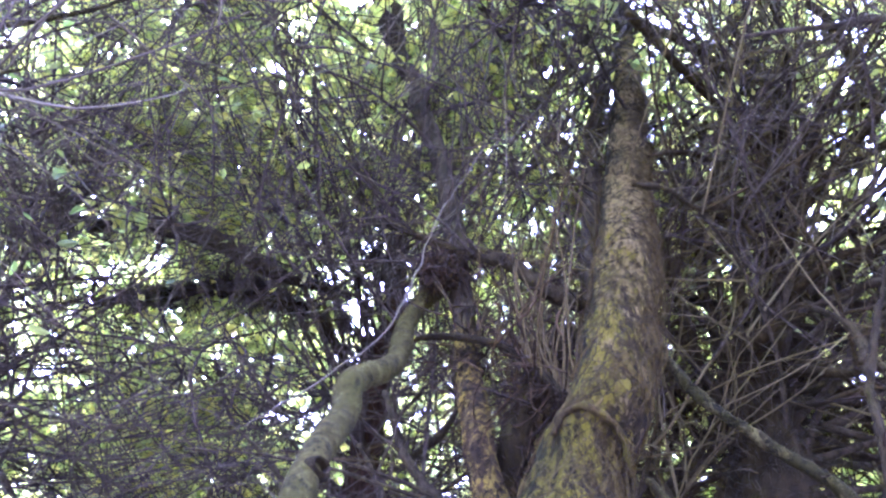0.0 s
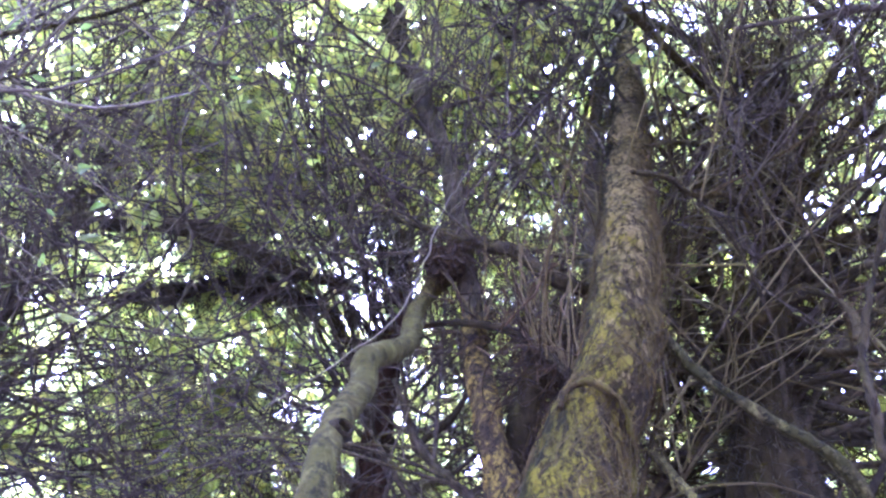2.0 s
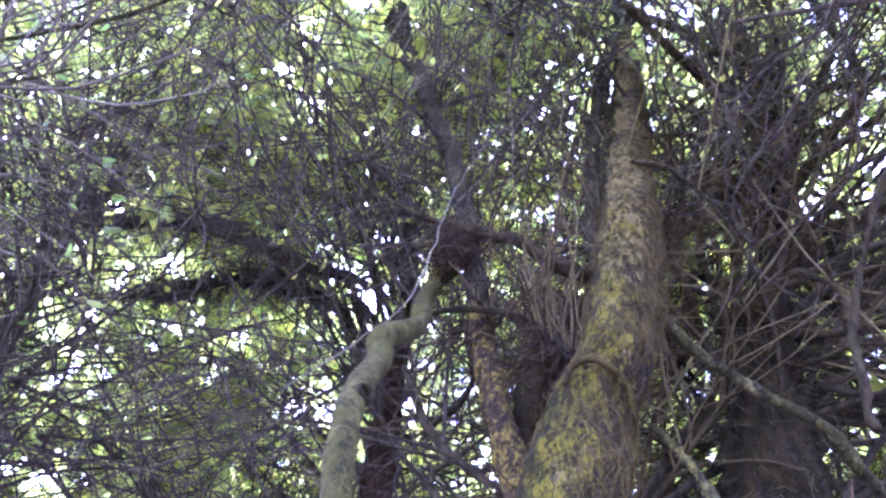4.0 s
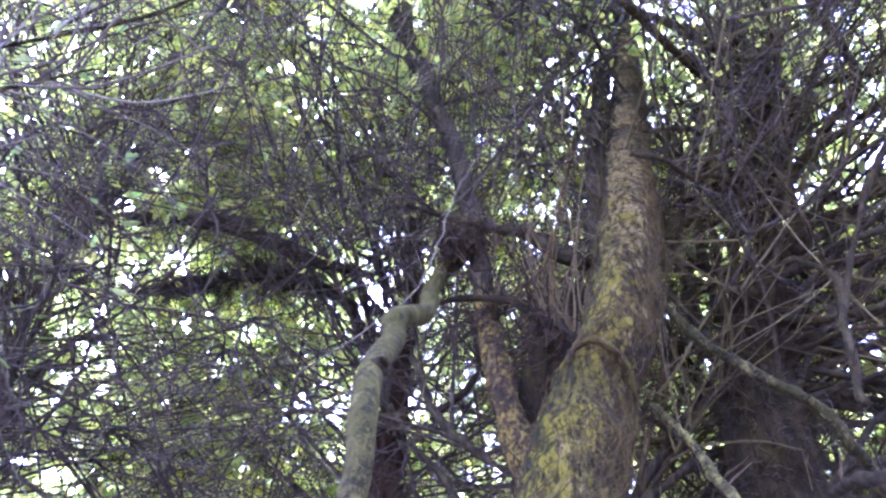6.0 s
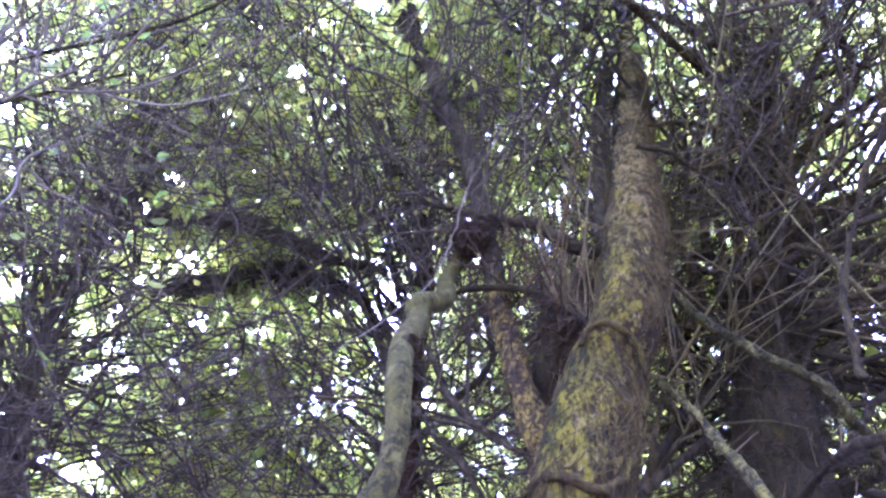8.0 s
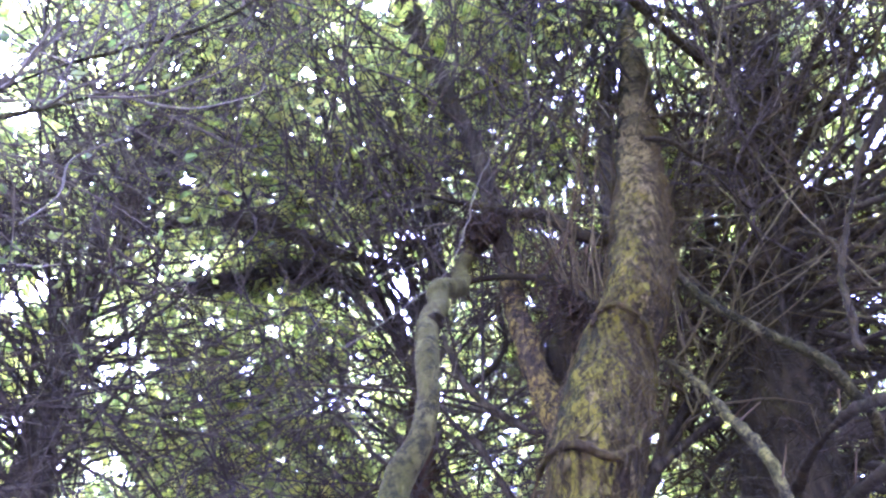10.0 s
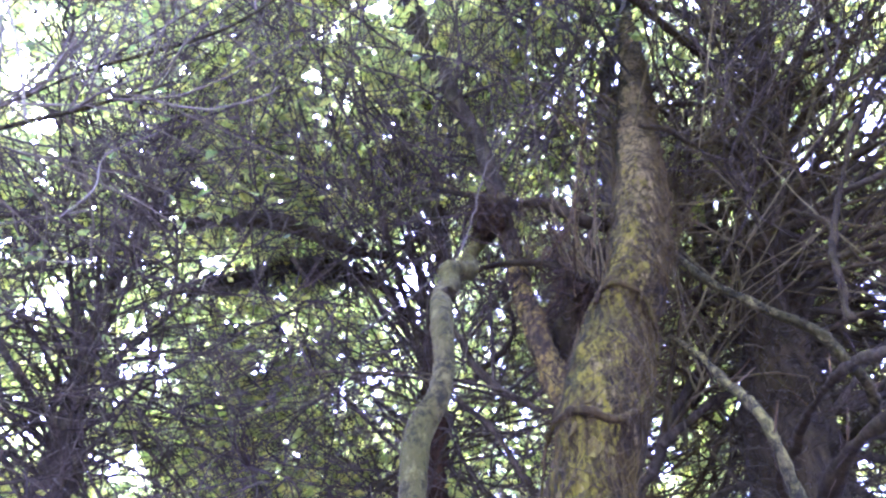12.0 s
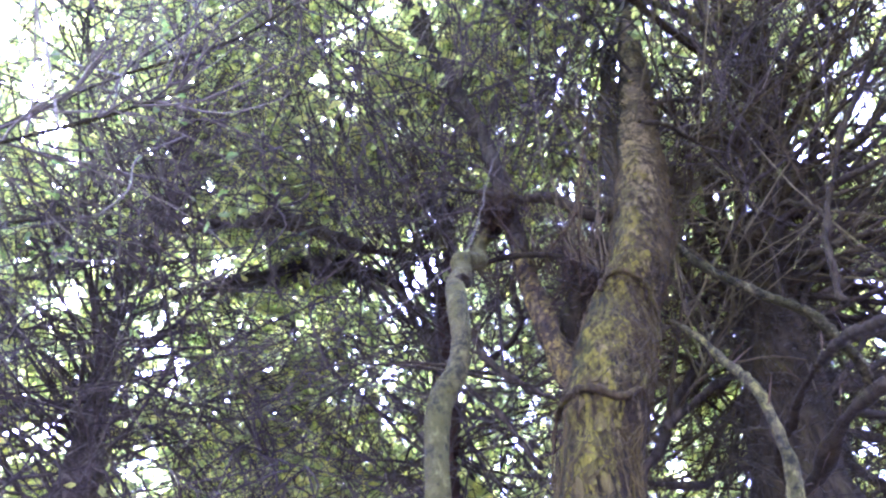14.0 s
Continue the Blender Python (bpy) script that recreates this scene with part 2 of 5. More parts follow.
def tubes(P, R, sides, close=True):
    """Vertices and quads of tapered tubes: P is (n, k, 3), R is (n, k)."""
    n, k, _ = P.shape
    tan = unit(np.gradient(P, axis=1))
    ref = np.zeros((n, 1, 3))
    mean = np.abs(tan.mean(1))
    ref[np.arange(n), 0, mean.argmin(1)] = 1
    u = unit(np.cross(tan, np.broadcast_to(ref, tan.shape)))
    v = np.cross(tan, u)
    a = np.arange(sides) * 2 * np.pi / sides
    ring = u[:, :, None] * np.cos(a)[:, None] + v[:, :, None] * np.sin(a)[:, None]
    verts = (P[:, :, None] + ring * R[:, :, None, None]).reshape(-1, 3)
    i, j, s = np.meshgrid(np.arange(n), np.arange(k - 1), np.arange(sides), indexing="ij")
    base, s2 = (i * k + j) * sides, (s + 1) % sides
    quads = np.stack([base + s, base + s2, base + sides + s2, base + sides + s], -1).reshape(-1, 4)
    return verts, quads


def spline(points, step=0.05):
    """A smooth line with radii through control points (x, y, z, r)."""
    p = np.array(points, float)
    ext = np.vstack([2 * p[0] - p[1], p, 2 * p[-1] - p[-2]])
    out = []
    for i in range(1, len(ext) - 2):
        a, b, c, d = ext[i - 1 : i + 3]
        m = max(2, int(np.linalg.norm(c[:3] - b[:3]) / step))
        t = np.linspace(0, 1, m, endpoint=False)[:, None]
        out.append(0.5 * (2 * b + (c - a) * t + (2 * a - 5 * b + 4 * c - d) * t**2 + (3 * b - a - 3 * c + d) * t**3))
    out.append(p[-1:])
    line = np.vstack(out)
    line[:, 3] = np.maximum(line[:, 3], 0.0015)
    return line


def wobble(line, amount, scale):
    """Uneven run of a branch: small shifts of its axis."""
    out = line.copy()
    for q in out:
        n = noise.noise_vector(Vector(q[:3]) * scale)
        q[:3] += np.array(n) * amount
    return out


def bark_tube(line, sides, relief, grain, swell=0.0):
    """A closed trunk or limb with uneven bark: ridges, flutes and bumps."""
    verts, quads = tubes(line[None, :, :3], line[None, :, 3], sides)
    k = len(line)
    axis = np.repeat(line[:, :3], sides, 0)
    out = verts - axis
    for i, (q, d) in enumerate(zip(verts, out)):
        w = Vector(q)
        r = np.linalg.norm(d)
        fine = noise.fractal(Vector((w.x * grain, w.y * grain, w.z * grain * 0.35)), 0.9, 2.1, 4)
        broad = noise.noise(w * 5.0)
        verts[i] = axis[i] + d * (1 + (relief * fine + swell * broad * r) / max(r, 1e-4))
    caps = [line[0, :3], line[-1, :3]]
    n = len(verts)
    verts = np.vstack([verts, caps])
    s = np.arange(sides)
    s2 = (s + 1) % sides
    top = (k - 1) * sides
    ends = np.vstack([np.stack([s2, s, np.full(sides, n), np.full(sides, n)], 1), np.stack([top + s, top + s2, np.full(sides, n + 1), np.full(sides, n + 1)], 1)])
    return verts, quads, ends


def bark_part(name, line, mat, parent, label="", sides=20, relief=0.004, grain=30, swell=0.1):
    verts, quads, ends = bark_tube(line, sides, relief, grain, swell)
    me = bpy.data.meshes.new(name)
    me.from_pydata(verts.tolist(), [], quads.tolist() + ends[:, :3].tolist())
    me.polygons.foreach_set("use_smooth", np.ones(len(me.polygons), bool))
    me.materials.append(mat)
    me.update()
    ob = new(name, me)
    if parent is not None:
        ob.parent = parent
        ob.matrix_parent_inverse = parent.matrix_world.inverted()
    return tagged(ob, label=label)


def thing(name, x, y, label, category, group=""):
    ob = new(name)
    ob.matrix_world = pose(x, y, 0)
    bpy.context.view_layer.update()
    return tagged(ob, label=label, category=category, group=group)


# ---- the clearing and the gaps in the crowns ----
# the clearing is the camera's run; CENTRE is its middle viewpoint
CLEARING = np.array([(0.0, 0.0, 1.9), (-0.12, -0.26, 1.25)])
CENTRE = np.array((-0.05, -0.1, 1.6))
GAPS = [
    (-0.56, 1.58, 5.95, 0.11), (-2.5, 1.75, 4.93, 0.08), (-2.22, 2.92, 4.48, 0.08), (-1.4, 3.23, 4.39, 0.07),
    (-1.95, 2.97, 3.54, 0.07), (-2.64, 2.95, 3.52, 0.09), (2.43, 2.19, 5.33, 0.08), (2.43, 2.4, 5.15, 0.05),
    (2.13, 2.5, 5.31, 0.05), (-2.61, 1.19, 5.13, 0.1), (-2.66, 2.64, 4.43, 0.1), (1.03, 3.5, 3.64, 0.08),
    (0.19, 3.52, 4.11, 0.06), (-2.02, 1.54, 5.12, 0.05), (-1.21, 2.34, 5.28, 0.05), (1.54, 2.44, 7.55, 0.07),
    (-1.83, 2.61, 4.63, 0.04), (-1.59, 2.99, 4.59, 0.07), (0.89, 2.77, 6.59, 0.06), (2.04, 3.36, 3.81, 0.07),
    (-0.23, 2.87, 5.8, 0.05), (-2.36, 2.82, 4.04, 0.04), (-0.87, 1.68, 5.85, 0.05), (1.32, 2.5, 4.88, 0.03),
]
SMALL_GAPS = [
    (-1.69, 2.29, 5.04, 0.06), (-1.82, 2.34, 4.85, 0.06), (-1.54, 2.6, 4.65, 0.06), (-1.31, 2.21, 5.38, 0.03),
    (-1.05, 1.87, 5.68, 0.07), (-0.78, 1.94, 5.63, 0.06), (-0.5, 2.71, 5.01, 0.05), (-0.48, 2.82, 4.66, 0.08),
    (-0.8, 2.15, 5.59, 0.05), (-0.65, 2.77, 4.69, 0.04), (0.05, 2.61, 5.12, 0.08), (-1.01, 2.57, 4.97, 0.05),
    (-1.94, 2.3, 4.89, 0.05), (1.6, 2.62, 4.93, 0.05), (2.04, 2.41, 5.38, 0.05), (1.9, 2.04, 5.95, 0.05),
    (1.55, 2.2, 6.45, 0.06), (1.0, 2.96, 6.44, 0.05), (-1.19, 3.59, 3.98, 0.06), (-0.67, 3.22, 4.05, 0.05),
    (0.97, 3.41, 3.71, 0.06), (2.1, 3.59, 3.62, 0.09), (2.3, 3.28, 4.15, 0.07), (2.0, 3.42, 4.02, 0.04),
    (2.19, 3.13, 4.4, 0.04), (2.42, 2.97, 4.67, 0.06), (1.96, 3.25, 4.29, 0.04), (-2.77, 2.95, 4.04, 0.06),
    (-2.43, 3.1, 3.8, 0.05), (-2.22, 3.24, 3.56, 0.06), (-1.82, 3.21, 3.61, 0.06), (-2.64, 3.26, 3.53, 0.06),
    (-1.64, 3.12, 3.96, 0.05), (-2.89, 2.71, 4.23, 0.05), (-1.93, 3.02, 4.16, 0.05), (-0.21, 3.26, 3.78, 0.03),
    (0.02, 3.36, 3.71, 0.04), (-0.16, 3.39, 3.55, 0.03), (0.2, 3.35, 3.72, 0.02), (0.05, 3.04, 4.49, 0.03),
    (0.2, 3.2, 4.24, 0.02), (1.98, 3.52, 3.67, 0.06), (2.34, 3.03, 4.36, 0.06), (1.12, 3.53, 3.49, 0.05),
    (-0.88, 2.9, 5.18, 0.05), (-0.69, 3.0, 5.1, 0.04), (-0.53, 2.93, 5.29, 0.04), (-0.38, 3.11, 5.14, 0.04),
    (-0.54, 3.19, 4.94, 0.05), (0.24, 3.36, 4.94, 0.04), (0.32, 3.5, 4.69, 0.04), (-0.82, 3.21, 4.92, 0.04),
    (-0.25, 3.6, 4.75, 0.03), (-0.11, 3.51, 4.96, 0.03), (-0.02, 3.68, 4.55, 0.03), (-0.24, 3.76, 4.49, 0.03),
    (0.07, 3.6, 4.75, 0.03), (-0.45, 3.44, 5.02, 0.04), (-0.1, 3.78, 4.34, 0.03), (-0.64, 3.31, 5.13, 0.04),
    (2.57, 3.59, 4.5, 0.09), (2.35, 3.66, 4.31, 0.07), (2.68, 3.38, 4.81, 0.08), (1.64, 3.75, 4.36, 0.06),
    (1.54, 3.71, 4.53, 0.06), (2.7, 3.16, 5.12, 0.06),
]
MID_GAPS = [
    (-0.17, 2.21, 4.9, 0.051), (-0.21, 2.61, 4.58, 0.055), (-0.25, 3.05, 4.1, 0.059), (-1.44, 1.41, 5.07, 0.042),
    (-0.9, 1.64, 5.14, 0.051), (-0.53, 1.35, 5.33, 0.065), (-0.35, 1.42, 5.32, 0.059), (0.91, 1.44, 5.2, 0.045),
    (1.11, 1.55, 5.09, 0.051), (1.34, 2.27, 4.55, 0.046), (1.28, 2.44, 4.43, 0.034), (0.47, 2.29, 4.81, 0.038),
    (-1.82, 2.59, 4.01, 0.065), (-1.89, 2.48, 4.07, 0.045), (-1.1, 2.75, 4.24, 0.068), (-1.91, 2.72, 3.78, 0.042),
    (-1.45, 2.37, 4.46, 0.052), (-1.54, 2.4, 4.38, 0.042), (-1.76, 2.13, 4.48, 0.038), (1.91, 1.71, 4.62, 0.066),
    (1.95, 1.82, 4.53, 0.045), (1.67, 1.97, 4.6, 0.076), (1.96, 1.61, 4.65, 0.04), (1.86, 1.97, 4.48, 0.034),
    (1.74, 1.47, 4.86, 0.038), (1.63, 1.63, 4.83, 0.038), (0.93, 3.12, 3.8, 0.059), (1.28, 2.9, 3.94, 0.038),
    (0.87, 3.2, 3.72, 0.068), (0.24, 3.25, 3.82, 0.038),
]
# gaps that open from the lower end of the clearing
LOW_CENTRE = np.array((-0.108, -0.218, 1.324))
LOW_GAPS = [
    (-2.1, 2.11, 3.89, 0.141), (-2.17, 1.22, 4.44, 0.141), (-2.09, 1.44, 4.37, 0.125), (-2.13, 1.04, 4.53, 0.078),
    (-2.26, 2.28, 3.58, 0.056), (-2.19, 2.51, 3.38, 0.069), (-2.27, 2.54, 3.26, 0.063), (-1.77, 1.3, 4.63, 0.05),
    (-1.49, 1.38, 4.72, 0.044), (-1.68, 1.56, 4.54, 0.044), (-1.82, 2.32, 3.9, 0.081), (-1.75, 2.43, 3.83, 0.05),
    (-1.89, 2.46, 3.7, 0.038), (-1.81, 2.75, 3.4, 0.081), (1.64, 2.7, 3.43, 0.088), (1.81, 1.6, 4.32, 0.1),
    (1.8, 1.75, 4.24, 0.078), (1.57, 1.82, 4.33, 0.056), (1.09, 2.88, 3.56, 0.038), (0.17, 2.98, 3.72, 0.044),
]
TRUNK_AXIS = [
    (0.13, 1.25, 2.14, 0.094), (0.162, 1.26, 2.29, 0.099), (0.208, 1.25, 2.42, 0.1045), (0.317, 1.34, 2.77, 0.1035),
    (0.4, 1.31, 2.94, 0.092), (0.48, 1.38, 3.24, 0.0986), (0.57, 1.45, 3.6, 0.0944), (0.68, 1.58, 4.14, 0.0899),
    (0.86, 1.77, 4.96, 0.0846), (1.11, 2.05, 6.22, 0.0743), (1.41, 2.33, 7.94, 0.0622),
]
GREY_STEM = [
    (-0.196, 0.697, 1.811, 0.0195), (-0.198, 0.716, 1.917, 0.0208), (-0.2, 0.727, 1.982, 0.0226), (-0.191, 0.736, 2.039, 0.0215), (-0.168, 0.745, 2.095, 0.0203), (-0.156, 0.75, 2.152, 0.0184), (-0.153, 0.754, 2.208, 0.019), (-0.159, 0.769, 2.294, 0.0206),
    (-0.163, 0.848, 2.444, 0.0228), (-0.15, 1.002, 2.654, 0.025), (-0.152, 1.051, 2.76, 0.0255), (-0.096, 1.275, 3.006, 0.0262),
    (-0.1, 1.644, 3.491, 0.0297), (-0.04, 1.74, 3.72, 0.0349), (0.04, 1.82, 3.94, 0.0379), (0.08, 1.81, 4.02, 0.0286),
]
SIDE_STEM = [
    (0.19, 1.49, 2.59, 0.0547), (0.16, 1.56, 2.79, 0.0503), (0.12, 1.59, 2.99, 0.0431), (0.1, 1.68, 3.31, 0.042),
    (0.08, 1.72, 3.62, 0.04), (0.055, 1.71, 3.9, 0.037), (-0.005, 1.75, 4.46, 0.039), (-0.125, 1.8, 5.05, 0.047),
    (-0.27, 1.81, 5.63, 0.06), (-0.42, 1.7, 6.24, 0.072), (-0.6, 1.6, 7.2, 0.06),
]
BACK_STEM = [
    (-0.34, 3.14, 3.71, 0.085), (-0.33, 3.06, 4.03, 0.076), (-0.3, 2.95, 4.45, 0.0692), (-0.26, 2.91, 4.94, 0.0591),
    (-0.33, 2.92, 5.59, 0.0514), (-0.58, 2.93, 6.62, 0.043),
]
RIGHT_TRUNK = [
    (0.94, 2, 2.57, 0.16), (1.02, 2, 2.87, 0.15), (1.07, 1.96, 3.21, 0.13), (1.12, 1.91, 3.54, 0.1),
    (1.18, 1.86, 3.71, 0.073), (1.35, 1.91, 4.11, 0.038), (1.49, 1.86, 4.57, 0.034), (1.58, 1.77, 5.06, 0.038),
    (1.74, 1.59, 5.53, 0.025), (1.9, 1.5, 6.3, 0.015),
]
LEFT_TRUNK = [
    (-2.16, 2.89, 3.08, 0.1313), (-2.13, 2.75, 3.33, 0.1069), (-2.16, 2.72, 3.61, 0.0683), (-2.26, 2.73, 3.98, 0.0385),
    (-2.37, 2.81, 4.57, 0.0234), (-2.44, 2.91, 5.52, 0.019),
]
DIAGONAL_LIMB = [
    (1.06, 2.06, 2.9, 0.0354), (1.2, 1.98, 2.86, 0.0274), (1.14, 1.7, 2.74, 0.0225), (1.02, 1.51, 2.76, 0.019),
    (0.92, 1.45, 2.87, 0.0162), (0.77, 1.44, 2.98, 0.0161), (0.68, 1.43, 3.07, 0.0131), (0.61, 1.46, 3.24, 0.0102),
]
CROSS_LIMB = [
    (0.9, 1.95, 2.45, 0.0225), (0.76, 1.69, 2.49, 0.0127), (0.75, 1.48, 2.49, 0.0118), (0.74, 1.27, 2.46, 0.0121),
    (0.72, 1.09, 2.41, 0.0116), (0.69, 0.94, 2.32, 0.0106), (0.67, 0.79, 2.21, 0.0091),
]
LEANING_STEM = [
    (0.46, 1.05, 1.91, 0.0126), (0.49, 1.06, 2.04, 0.0132), (0.5, 1.07, 2.15, 0.0127), (0.51, 1.11, 2.3, 0.0125),
    (0.51, 1.21, 2.47, 0.0118), (0.51, 1.29, 2.62, 0.0129), (0.48, 1.41, 2.82, 0.011),
]
HANGING_LIMB = [
    (1.63, 1.01, 4.06, 0.0086), (1.36, 1.12, 3.69, 0.0098), (1.16, 1.2, 3.35, 0.0101), (1.01, 1.25, 3.04, 0.0101),
    (0.92, 1.25, 2.78, 0.0094), (0.92, 1.25, 2.71, 0.0070),
]
LEFT_LIMB_UPPER = [
    (-2.13, 2.58, 4.97, 0.0235), (-1.58, 2.36, 4.77, 0.0375), (-1.2, 2.26, 4.6, 0.0475), (-1.02, 2.27, 4.53, 0.044),
    (-0.85, 2.33, 4.48, 0.0381), (-0.69, 2.42, 4.47, 0.0282), (-0.44, 2.54, 4.51, 0.0183),
]
LEFT_LIMB_MOSSY = [
    (-1.93, 2.96, 4.78, 0.0241), (-1.65, 2.85, 4.75, 0.0403), (-1.35, 2.76, 4.7, 0.0492), (-1.08, 2.7, 4.69, 0.0649),
    (-0.86, 2.7, 4.63, 0.0481), (-0.64, 2.73, 4.54, 0.0317), (-0.46, 2.79, 4.29, 0.0244),
]
TOP_RIGHT_LIMB = [
    (0.8, 1.41, 6.4, 0.018), (0.92, 1.43, 5.6, 0.0219), (1.11, 1.4, 5.1, 0.0211), (1.25, 1.38, 4.86, 0.0199),
    (1.39, 1.4, 4.72, 0.0206), (1.65, 1.66, 4.76, 0.0178), (1.93, 2.09, 4.93, 0.0137),
]
TOP_RIGHT_LIMB_B = [
    (1.72, 2.16, 4.86, 0.0396), (1.58, 1.82, 4.88, 0.0405), (1.51, 1.66, 4.89, 0.0422), (1.45, 1.51, 5.14, 0.0289),
    (1.41, 1.43, 5.61, 0.0219),
]
DARK_UPRIGHT = [
    (0.46, 1.7, 3.4, 0.0274), (0.54, 1.74, 3.89, 0.034), (0.62, 1.81, 4.49, 0.0372), (0.79, 1.96, 5.41, 0.0361),
    (1.08, 2.07, 6.63, 0.0325), (1.35, 2.11, 8.17, 0.025),
]
CROTCH_LIMB = [
    (0.45, 1.46, 3.4, 0.0202), (0.31, 1.48, 3.51, 0.023), (0.22, 1.53, 3.67, 0.0224), (0.13, 1.62, 3.79, 0.0193),
    (0.0, 1.68, 3.93, 0.0159), (-0.24, 1.82, 4.21, 0.0113),
]
CROTCH_LIMB_B = [
    (0.33, 1.39, 3.01, 0.0132), (0.27, 1.45, 3.15, 0.012), (0.19, 1.52, 3.29, 0.0105), (0.09, 1.59, 3.38, 0.0111),
    (-0.02, 1.65, 3.43, 0.0089), (-0.2, 1.8, 3.5, 0.006),
]
NEAR_LIMB_LEFT = [
    (-1.53, 0.72, 2.96, 0.007), (-1.37, 0.75, 3.08, 0.007), (-1.25, 0.77, 3.2, 0.0065), (-1.14, 0.79, 3.32, 0.0059),
    (-1.01, 0.81, 3.44, 0.0042),
]
NEAR_LIMB_LEFT_B = [
    (-1.38, 0.77, 3.39, 0.0044), (-1.12, 0.74, 3.49, 0.0068), (-0.91, 0.72, 3.58, 0.0069), (-0.78, 0.7, 3.67, 0.0059),
    (-0.68, 0.68, 3.82, 0.0055),
]
PALE_TWIG = [
    (-0.46, 1.47, 2.95, 0.0022), (-0.3, 1.42, 3.05, 0.0026), (-0.13, 1.42, 3.26, 0.0028), (-0.08, 1.44, 3.5, 0.0027),
    (0.0, 1.43, 3.83, 0.0026), (0.13, 1.45, 4.21, 0.0024),
]
PALE_TWIG_B = [
    (-1.02, 0.74, 2.65, 0.0024), (-0.96, 0.72, 2.73, 0.0029), (-0.96, 0.69, 2.82, 0.0025), (-0.85, 0.68, 2.9, 0.0021),
]
LOWER_DARK = [
    (0.44, 2.17, 2.63, 0.0207), (0.54, 2.15, 2.85, 0.0219), (0.68, 2.16, 3.11, 0.0194), (0.89, 2.22, 3.4, 0.0165),
    (1.17, 2.37, 3.81, 0.0118),
]
LOWER_DARK_B = [
    (0.58, 2.13, 2.93, 0.0158), (0.78, 2.11, 3.09, 0.0149), (0.96, 2.15, 3.2, 0.0127), (1.14, 2.2, 3.3, 0.0087),
]
LOWER_DARK_C = [
    (0.38, 2.18, 2.75, 0.0116), (0.65, 2.22, 2.73, 0.0139), (0.84, 2.27, 2.83, 0.012), (1.1, 2.41, 2.99, 0.009),
]
CENTRE_DARK = [
    (0.16, 1.92, 2.96, 0.0133), (-0.01, 2.01, 3.14, 0.0159), (-0.11, 2.07, 3.34, 0.0153), (-0.18, 2.1, 3.58, 0.0108),
]
CENTRE_DARK_B = [
    (0.09, 2.13, 2.79, 0.0104), (-0.04, 2.14, 3.03, 0.0111), (-0.15, 2.2, 3.23, 0.0101), (-0.27, 2.25, 3.45, 0.0072),
]
CENTRE_DARK_C = [
    (-0.09, 2.09, 3.26, 0.0117), (0.07, 2.08, 3.47, 0.0123), (0.06, 2.04, 3.77, 0.0093),
]
DARK_ROOT = [
    (0.37, 1.58, 3.42, 0.0352), (0.31, 1.58, 3.28, 0.0521), (0.25, 1.62, 3.14, 0.0499), (0.21, 1.65, 3.01, 0.048),
    (0.19, 1.69, 2.86, 0.0475), (0.18, 1.69, 2.73, 0.0422),
]
VINE_UPPER = [
    (0.247, 1.248, 2.805, 0.0055), (0.271, 1.253, 2.861, 0.0079), (0.298, 1.236, 2.872, 0.0101), (0.33, 1.224, 2.863, 0.0112),
    (0.362, 1.22, 2.833, 0.011), (0.386, 1.235, 2.796, 0.0098), (0.399, 1.26, 2.756, 0.0086), (0.407, 1.291, 2.713, 0.0075),
    (0.381, 1.279, 2.617, 0.0061),
]
VINE_LOWER = [
    (0.028, 1.252, 2.175, 0.0063), (0.041, 1.257, 2.269, 0.0077), (0.06, 1.253, 2.356, 0.0102), (0.082, 1.195, 2.368, 0.0123),
    (0.123, 1.156, 2.372, 0.0143), (0.163, 1.14, 2.356, 0.0141), (0.204, 1.144, 2.339, 0.0119), (0.258, 1.158, 2.364, 0.0088),
    (0.34, 1.228, 2.508, 0.0083),
]
